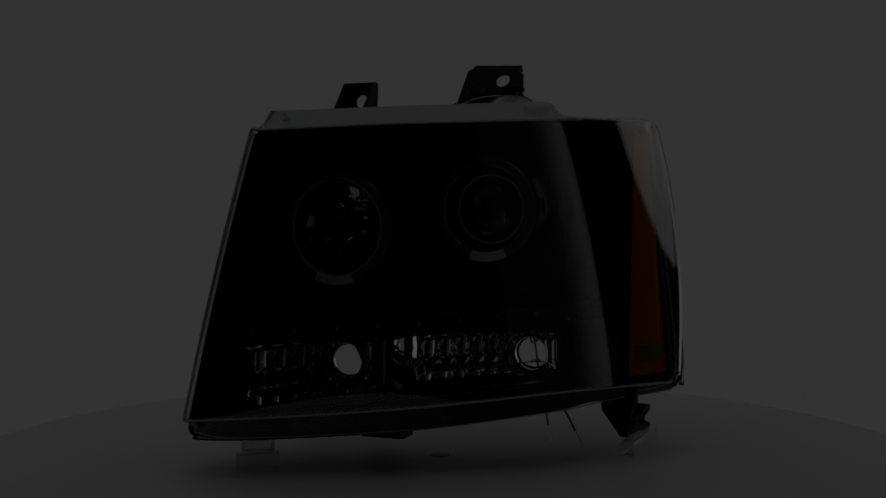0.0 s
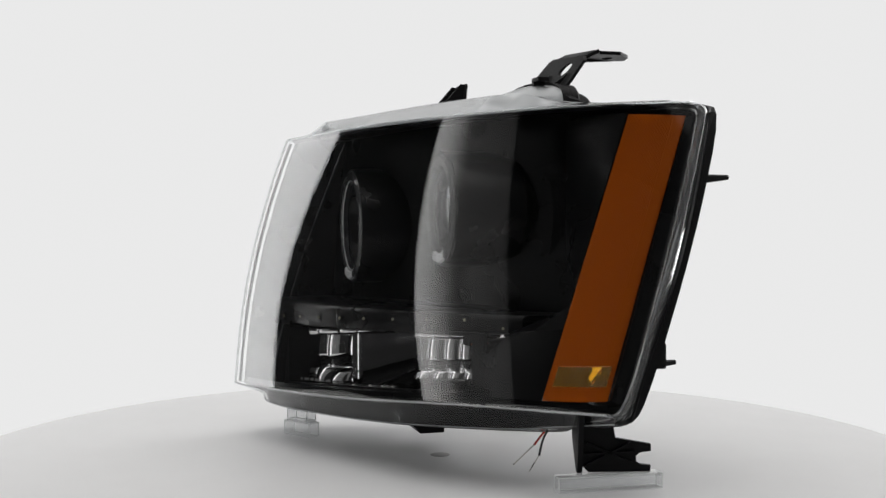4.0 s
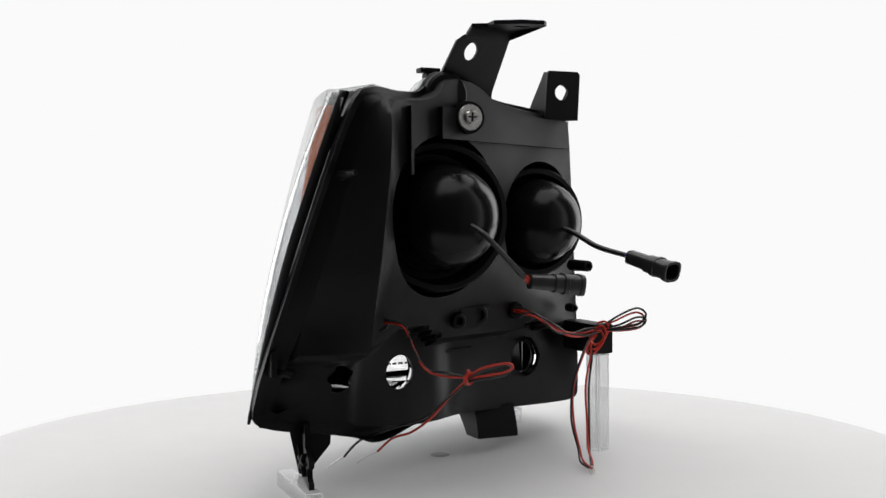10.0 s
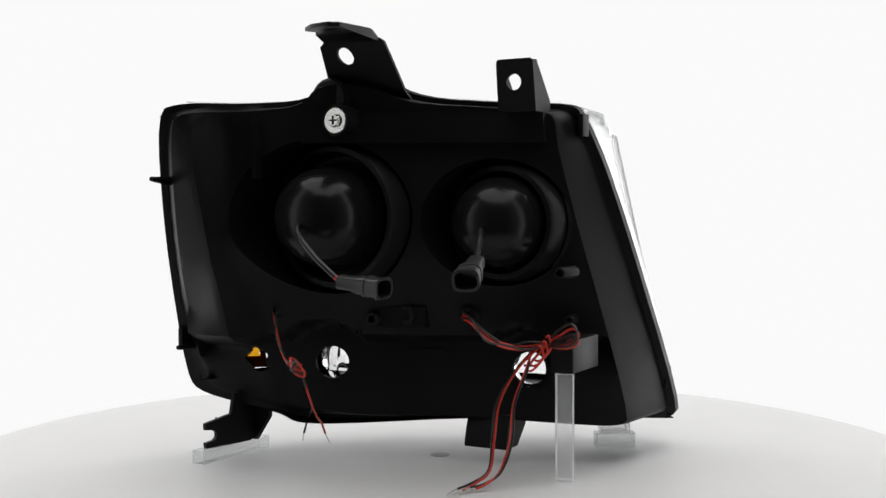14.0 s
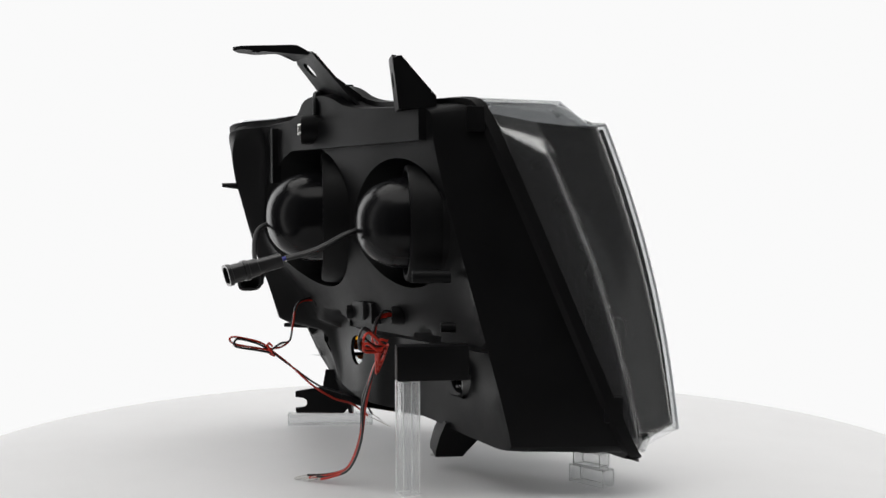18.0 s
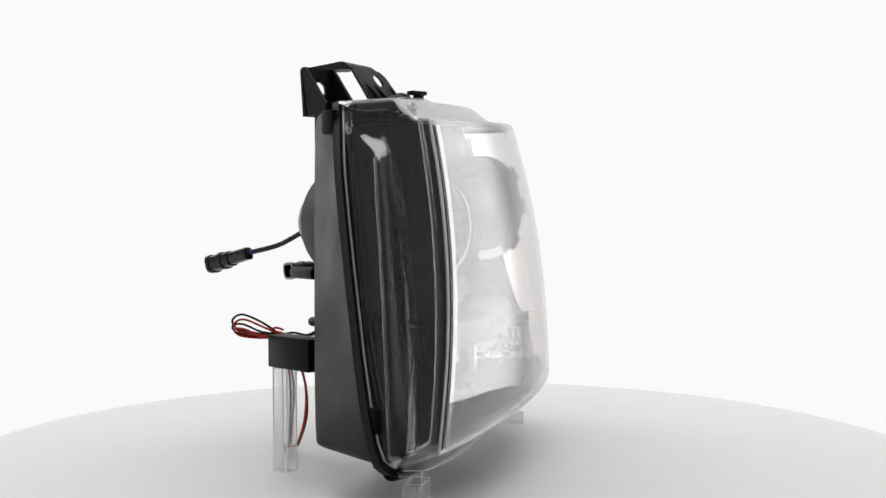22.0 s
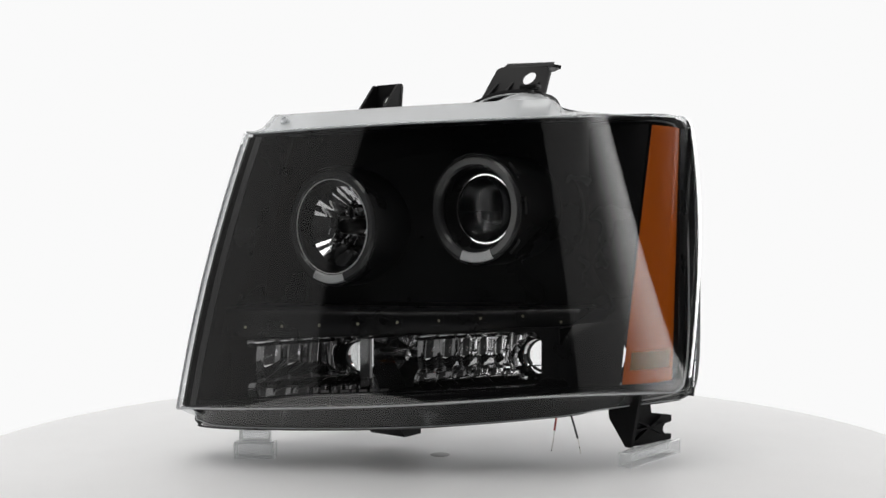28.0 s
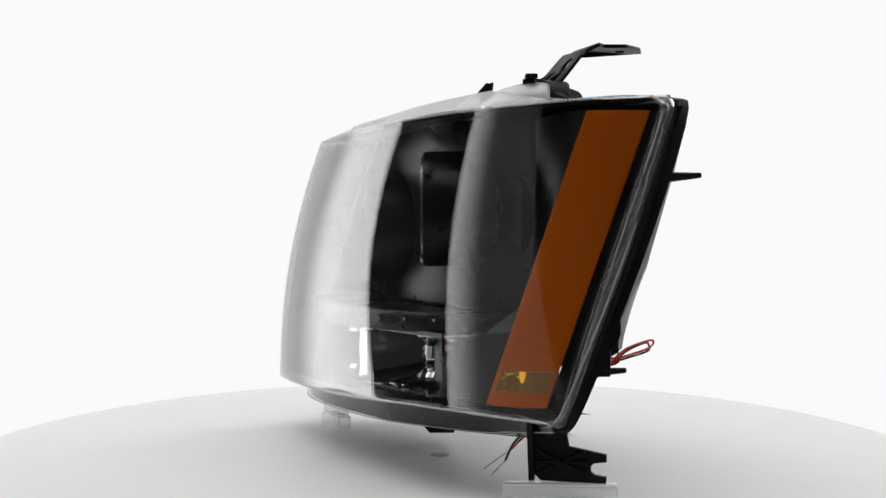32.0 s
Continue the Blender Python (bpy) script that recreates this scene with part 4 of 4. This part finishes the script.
for i in range(13):
    t = i / 12
    c = Vector((mix(0.042, 0.036, t), mix(0.0915, 0.022, t), mix(0.303, 0.2935, ease((t - 0.25) / 0.75))))
    r = mix(0.0162, 0.0125, ease(t))
    rows.append([c + Vector((r * 1.1 * math.cos(a), 0, r * math.sin(a))) for a in [radians(-15 + 210 * k / 20) for k in range(21)]])
grid(bm, rows)
ob = part("adjuster_window", bm, CAP, lamp, "hazy clear cap over the adjuster")
mod = ob.modifiers.new("thickness", "SOLIDIFY")
mod.thickness, mod.offset = 0.0022, 0
bm = bmesh.new()
block(bm, (0.036, 0.072, 0.3225), (0.053, 0.082, 0.3262), None, 0.0008)
block(bm, (0.042, 0.070, 0.316), (0.047, 0.080, 0.3224), None, 0.0006)
part("top_clip", bm, BLACK, lamp, "small black clip on the adjuster cap")

# fork foot at the outer lower corner
FOOT = Matrix.Translation((0.153, 0.098, 0)) @ Matrix.Rotation(radians(-12.3), 4, "Z")
bm = bmesh.new()
sheet(bm, [(-0.030, 0.056), (-0.028, 0.020), (-0.021, 0.0128), (0.027, 0.0128), (0.0275, 0.0175), (0.019, 0.0185), (0.016, 0.021), (0.016, 0.025), (0.019, 0.0275), (0.0275, 0.0285),
           (0.0275, 0.034), (0.0, 0.039), (-0.003, 0.056)], [], lambda u, v, w: FOOT @ Vector((0.002 - w, u, v)), 0.004)
foot = part("fork_foot", bm, BLACK, lamp, "black forked mounting foot")
bm = bmesh.new()
sheet(bm, [(-0.012, 0.060), (0.024, 0.060), (0.022, 0.035), (0.004, 0.0128), (-0.002, 0.0128)], [], lambda u, v, w: FOOT @ Vector((0.002 - u, -0.030 + w, v)), 0.004)
part("web", bm, BLACK, foot)
for a, b in (((-0.024, 0.018), (0.012, 0.036)), ((-0.024, 0.036), (0.012, 0.020)), ((-0.024, 0.027), (0.014, 0.0285))):
    bm = bmesh.new()
    d = Vector((0, b[0] - a[0], b[1] - a[1]))
    s = Vector((0, -d.z, d.y)).normalized() * 0.0008
    A, B = Vector((0.002, a[0], a[1])), Vector((0.002, b[0], b[1]))
    rows = []
    for w in (0.0, 0.0035):
        rows.append([FOOT @ (p + Vector((w, 0, 0))) for p in (A + s, B + s, B - s, A - s)])
    vs = grid(bm, rows, True)
    bm.faces.new(vs[1])
    part("foot_rib", bm, BLACK, foot)
for name, lo, hi in (("support_arm", (-0.146, -0.004, 0.0868), (-0.127, 0.0505, 0.113)), ("lower_foot", (-0.133, -0.113, 0.0262), (-0.110, -0.092, 0.034))):
    bm = bmesh.new()
    block(bm, lo, hi, None, 0.0015)
    part(name, bm, BLACK, lamp)
bm = bmesh.new()
rows = []
for z, ya, yb, k in ((0.041, -0.030, 0.004, 0.0), (0.030, -0.026, 0.009, 0.0), (0.018, -0.014, 0.0125, 0.0), (0.0133, -0.010, 0.0125, 0.0), (0.0128, -0.008, 0.011, 0.002)):
    rows.append([(-0.0705 + k, ya, z), (-0.031 - k, ya, z), (-0.031 - k, yb, z), (-0.0705 + k, yb, z)])
vs = grid(bm, rows, True)
bm.faces.new(vs[0])
bm.faces.new(vs[-1])
part("lower_tab", bm, BLACK, lamp, "black lower foot that leans backwards", smooth=20)
for tip, base in (((0.150, 0.195, 0.2393), (0.152, 0.172, 0.238)), ((0.1773, 0.1361, 0.0988), (0.182, 0.108, 0.098))):
    bm = bmesh.new()
    tube(bm, [base, Vector(base).lerp(Vector(tip), 0.5), tip], 0.0038, 8, 4, 0.5)
    part("locating_spur", bm, BLACK, lamp)
for c in ((-0.129, -0.0105, 0.2835), (-0.169, -0.107, 0.066), (0.186, 0.118, 0.105)):
    bm = bmesh.new()
    block(bm, (c[0] - 0.003, c[1] - 0.008, c[2] - 0.0095), (c[0] + 0.002, c[1] + 0.006, c[2] + 0.0095), None, 0.0012)
    part("cover_clip", bm, BLACK, lamp)
for c in ((-0.1055, -0.083, 0.2925), (0.052, 0.017, 0.3035)):
    bm = bmesh.new()
    lathe(bm, [(0.0042, -0.006), (0.0042, 0.0), (0.0032, 0.001), (0.0028, 0.0), (0.001, -0.001)], c, (-0.2, -0.8, 0.55), 20)
    part("cover_stud", bm, MILKY, solid, "moulded stud in the clear cover")
for x, y in ((-0.086, -0.104), (0.02, -0.040)):
    bm = bmesh.new()
    block(bm, (x - 0.008, y - 0.006, 0.041), (x + 0.008, y + 0.002, 0.047), None, 0.001)
    lathe(bm, [(0.003, 0.0), (0.0022, 0.008), (0.001, 0.009)], (x, y - 0.003, 0.0415), (0, 0, -1), 12)
    part("cover_lug", bm, FROST, solid, "small lug under the cover")


# ---- cables and wires ----
def cable(points, r, mat, name, parent, label=""):
    bm = bmesh.new()
    tube(bm, points, r)
    return part(name, bm, mat, parent, label)


def connector(tip, back, parent):
    d = (Vector(tip) - Vector(back))
    L = d.length
    q = Matrix.Translation(back) @ Vector((0, 1, 0)).rotation_difference(d).to_matrix().to_4x4()
    bm = bmesh.new()

    def ring(y, w, h):
        out = []
        for k in range(28):
            a = k * 2 * math.pi / 28
            c, s = math.cos(a), math.sin(a)
            out.append(q @ Vector((math.copysign(abs(c) ** 0.6, c) * w, y, math.copysign(abs(s) ** 0.6, s) * h)))
        return out
    rows = [ring(0, 0.003, 0.003), ring(0.001, 0.0062, 0.0055), ring(L * 0.45, 0.0066, 0.0058), ring(L * 0.46, 0.0080, 0.0068), ring(L * 0.62, 0.0080, 0.0068),
            ring(L * 0.63, 0.0094, 0.0078), ring(L * 0.70, 0.0094, 0.0078), ring(L * 0.71, 0.0087, 0.0072), ring(L * 0.92, 0.0087, 0.0072), ring(L * 0.93, 0.0098, 0.0082), ring(L, 0.0098, 0.0082),
            ring(L, 0.0078, 0.0062), ring(L * 0.72, 0.0074, 0.0058)]
    vs = grid(bm, rows, True)
    bm.faces.new(vs[0])
    bm.faces.new(vs[-1])
    return part("connector", bm, SHELL, parent, "black two-pin plug")


cab = cable([(0.0437, 0.146, 0.204), (0.036, 0.158, 0.196), (0.018, 0.160, 0.178), (0.001, 0.157, 0.163)], 0.0021, SLEEVE, "lamp_cable", lamp, "black sleeved cable with a red lead")
connector((-0.044, 0.162, 0.157), (-0.0015, 0.1563, 0.1607), cab)
cable([(0.046, 0.1435, 0.206), (0.0437, 0.148, 0.2035), (0.039, 0.1545, 0.199)], 0.0013, RED, "red_lead", cab, "short red lead")
cable([(0.002, 0.1575, 0.164), (-0.003, 0.1565, 0.160)], 0.0023, RED, "red_seal", cab, "red wire seal")
cab = cable([(-0.079, 0.074, 0.199), (-0.084, 0.086, 0.195), (-0.093, 0.108, 0.184), (-0.1045, 0.132, 0.1775)], 0.0023, SLEEVE, "lamp_cable", lamp, "black sleeved cable with a blue lead")
connector((-0.1185, 0.176, 0.1655), (-0.106, 0.135, 0.1765), cab)
cable([(-0.077, 0.070, 0.200), (-0.080, 0.077, 0.1985), (-0.082, 0.082, 0.197)], 0.0014, BLUE, "blue_lead", cab, "short blue lead")
cable([(-0.103, 0.129, 0.1785), (-0.107, 0.138, 0.1762)], 0.0016, BLUE, "blue_lead", cab, "short blue lead")


def pair(points, apart, parent):
    """A red and a black wire that run side by side."""
    off = Vector(apart)
    r = cable([Vector(p) for p in points], 0.00095, RED, "red_wire", parent, "thin red wire")
    b = cable([Vector(p) + off * (1 if i % 2 else -0.6) + Vector((0, 0, 0.0008 * (i % 3))) for i, p in enumerate(points)], 0.00095, DARK, "black_wire", parent, "thin black wire")
    return r, b


def bare(w, a, b):
    cable([a, Vector(a).lerp(Vector(b), 0.5) + Vector((0.0004, 0, 0.0003)), b], 0.00045, COPPER, "bare_end", w, "stripped tinned end")


W1 = [(0.099, 0.092, 0.1295), (0.0976, 0.106, 0.1299), (0.086, 0.1225, 0.1275), (0.079, 0.127, 0.110), (0.0705, 0.130, 0.0955), (0.058, 0.138, 0.0905), (0.044, 0.147, 0.0905)]
r, b = pair(W1, (0.0012, 0.0, 0.0016), lamp)
for k, (mat, nm, dz) in enumerate(((RED, "red_wire", 0.0), (DARK, "black_wire", -0.002))):
    cable([(0.044, 0.147, 0.0905 + dz), (0.038, 0.158, 0.098 + dz), (0.029, 0.178 - 0.004 * k, 0.1035 + dz), (0.0255, 0.182 - 0.004 * k, 0.1010 + dz), (0.030, 0.176, 0.0965 + dz), (0.039, 0.158, 0.092 + dz), (0.0425, 0.146, 0.089 + dz)],
          0.00095, mat, nm, lamp, "looped thin wire")
cable([(0.0425, 0.1455, 0.093), (0.0455, 0.149, 0.0955), (0.0465, 0.1495, 0.088), (0.042, 0.1440, 0.0845), (0.039, 0.147, 0.089), (0.0435, 0.1505, 0.094), (0.0475, 0.1475, 0.090), (0.044, 0.1435, 0.0845)], 0.00095, RED, "wire_knot", lamp, "knotted red wire")
r = cable([(0.0435, 0.146, 0.089), (0.050, 0.130, 0.075), (0.058, 0.110, 0.055), (0.066, 0.091, 0.0415), (0.075, 0.073, 0.034), (0.0815, 0.058, 0.0215)], 0.00095, RED, "red_wire", lamp, "thin red tail")
bare(r, (0.0815, 0.058, 0.0215), (0.0915, 0.0365, 0.0085))
b = cable([(0.0430, 0.146, 0.088), (0.051, 0.128, 0.073), (0.062, 0.104, 0.054), (0.083, 0.078, 0.042), (0.098, 0.061, 0.032), (0.108, 0.0525, 0.0185)], 0.00095, DARK, "black_wire", lamp, "thin black tail")
bare(b, (0.108, 0.0525, 0.0185), (0.1175, 0.041, 0.0088))

W2 = [(-0.048, 0.040, 0.1285), (-0.0501, 0.0504, 0.1290), (-0.062, 0.058, 0.126), (-0.078, 0.062, 0.115), (-0.095, 0.062, 0.1085), (-0.113, 0.060, 0.1080), (-0.128, 0.058, 0.1115)]
pair(W2, (0.0, 0.0010, 0.0018), lamp)
pair([p if i else (-0.047, 0.040, 0.1275) for i, p in enumerate([(x, y + 0.002, z - 0.0025) for x, y, z in W2])], (0.0, 0.0012, -0.0016), lamp)
for k, (mat, nm) in enumerate(((RED, "red_wire"), (DARK, "black_wire"), (RED, "red_wire"), (DARK, "black_wire"))):
    dz, dy = 0.004 * (k - 1.5), 0.003 * (k % 2)
    cable([(-0.128, 0.059, 0.1115), (-0.140, 0.064 + dy, 0.1155 + dz), (-0.154, 0.072 + dy, 0.1225 + dz), (-0.161, 0.076 + dy, 0.1200 + dz * 0.6), (-0.156, 0.075 + dy, 0.1135 + dz * 0.4),
           (-0.142, 0.067 + dy, 0.1105 + dz * 0.3), (-0.130, 0.060, 0.109)], 0.00095, mat, nm, lamp, "looped thin wire")
for k in range(3):
    o = Vector((0.003 * k - 0.002, 0.001 * k, -0.004 * k))
    cable([Vector(p) + o for p in ((-0.124, 0.056, 0.115), (-0.129, 0.062, 0.1165), (-0.131, 0.0625, 0.108), (-0.122, 0.062, 0.098), (-0.116, 0.060, 0.0985), (-0.122, 0.057, 0.107), (-0.128, 0.056, 0.113))],
          0.00095, RED, "wire_knot", lamp, "knotted red wire")
TAILS = ((RED, -0.0835, 0.115, 0.0030, 0.0), (DARK, -0.0800, 0.1165, 0.0042, 0.002), (RED, -0.090, 0.106, 0.0030, -0.012), (DARK, -0.0865, 0.109, 0.0045, -0.014))
for k, (mat, x, y, z, o) in enumerate(TAILS):
    w = cable([(-0.120 + 0.002 * k, 0.060, 0.106), (-0.106 + o * 0.6, 0.066, 0.090), (-0.093 + o, 0.071 + 0.002 * (k % 2), 0.064), (-0.0905 + o * 1.1, 0.075, 0.036), (-0.091 + o * 0.7, 0.084, 0.013), (mix(x, -0.091 + o, 0.35), 0.098, 0.0055), (x, y, z)],
              0.00095, mat, "red_wire" if mat is RED else "black_wire", lamp, "thin hanging wire")
    bare(w, (x, y, z), (x + 0.004, y + 0.010, 0.0012))


# ---- clear acrylic supports ----
def slab(name, lo, hi, m, label, bevel=0.001):
    bm = bmesh.new()
    block(bm, lo, hi, m, bevel)
    ob = finish(name, bm, ACRYLIC, smooth=30)
    tagged(ob, label, "acrylic block", "clear acrylic supports")
    ob.visible_shadow = False
    xs, ys, zs = zip(lo, hi)
    inset = 0.0006
    xs, ys, zs = ((a + inset, b - inset) for a, b in (xs, ys, zs))
    xs, ys, zs = tuple(xs), tuple(ys), tuple(zs)
    # White tubes along all twelve edges imitate their glints.
    bm = bmesh.new()
    for a in range(2):
        for b in range(2):
            for p, q in (((xs[0], ys[a], zs[b]), (xs[1], ys[a], zs[b])), ((xs[a], ys[0], zs[b]), (xs[a], ys[1], zs[b])), ((xs[a], ys[b], zs[0]), (xs[a], ys[b], zs[1]))):
                tube(bm, [m @ Vector(p), m @ Vector(q)], 0.0005, 5, 1)
    edge = part("edge_glint", bm, GLINT, ob, "white lines painted as glints along the edges")
    edge.visible_shadow = False
    MOVING.append(ob)
    return ob


Q = Matrix.Translation((-0.1224, -0.1038, 0)) @ Matrix.Rotation(radians(33.4), 4, "Z")
slab("acrylic_block", (-0.0178, -0.0068, 0.0), (0.0178, 0.0068, 0.0142), Q, "clear acrylic block on the turntable, carrying a smaller block")
slab("acrylic_block", (-0.0130, -0.0066, 0.0143), (0.0135, 0.0066, 0.0261), Q @ Matrix.Rotation(radians(4), 4, "Z"), "small clear acrylic block stacked under the headlight")
Q = Matrix.Translation((0.1574, 0.0899, 0)) @ Matrix.Rotation(radians(-2.8), 4, "Z")
slab("acrylic_bar", (-0.0065, -0.0415, 0.0), (0.0065, 0.0430, 0.0126), Q, "long clear acrylic bar under the forked foot")
Q = Matrix.Translation((-0.1356, 0.0416, 0)) @ Matrix.Rotation(radians(19.7), 4, "Z")
slab("acrylic_post", (-0.0073, -0.0073, 0.0), (0.0073, 0.0073, 0.0866), Q, "tall clear acrylic post holding up the support arm")

# ---- turning ----
SPIN, START = 13.428, 21.1


def motions():
    for ob in MOVING:
        walk(ob, [(t, pose(0, 0, 0, 0, 0, -(START + SPIN * t))) for t in range(33)])


motions()
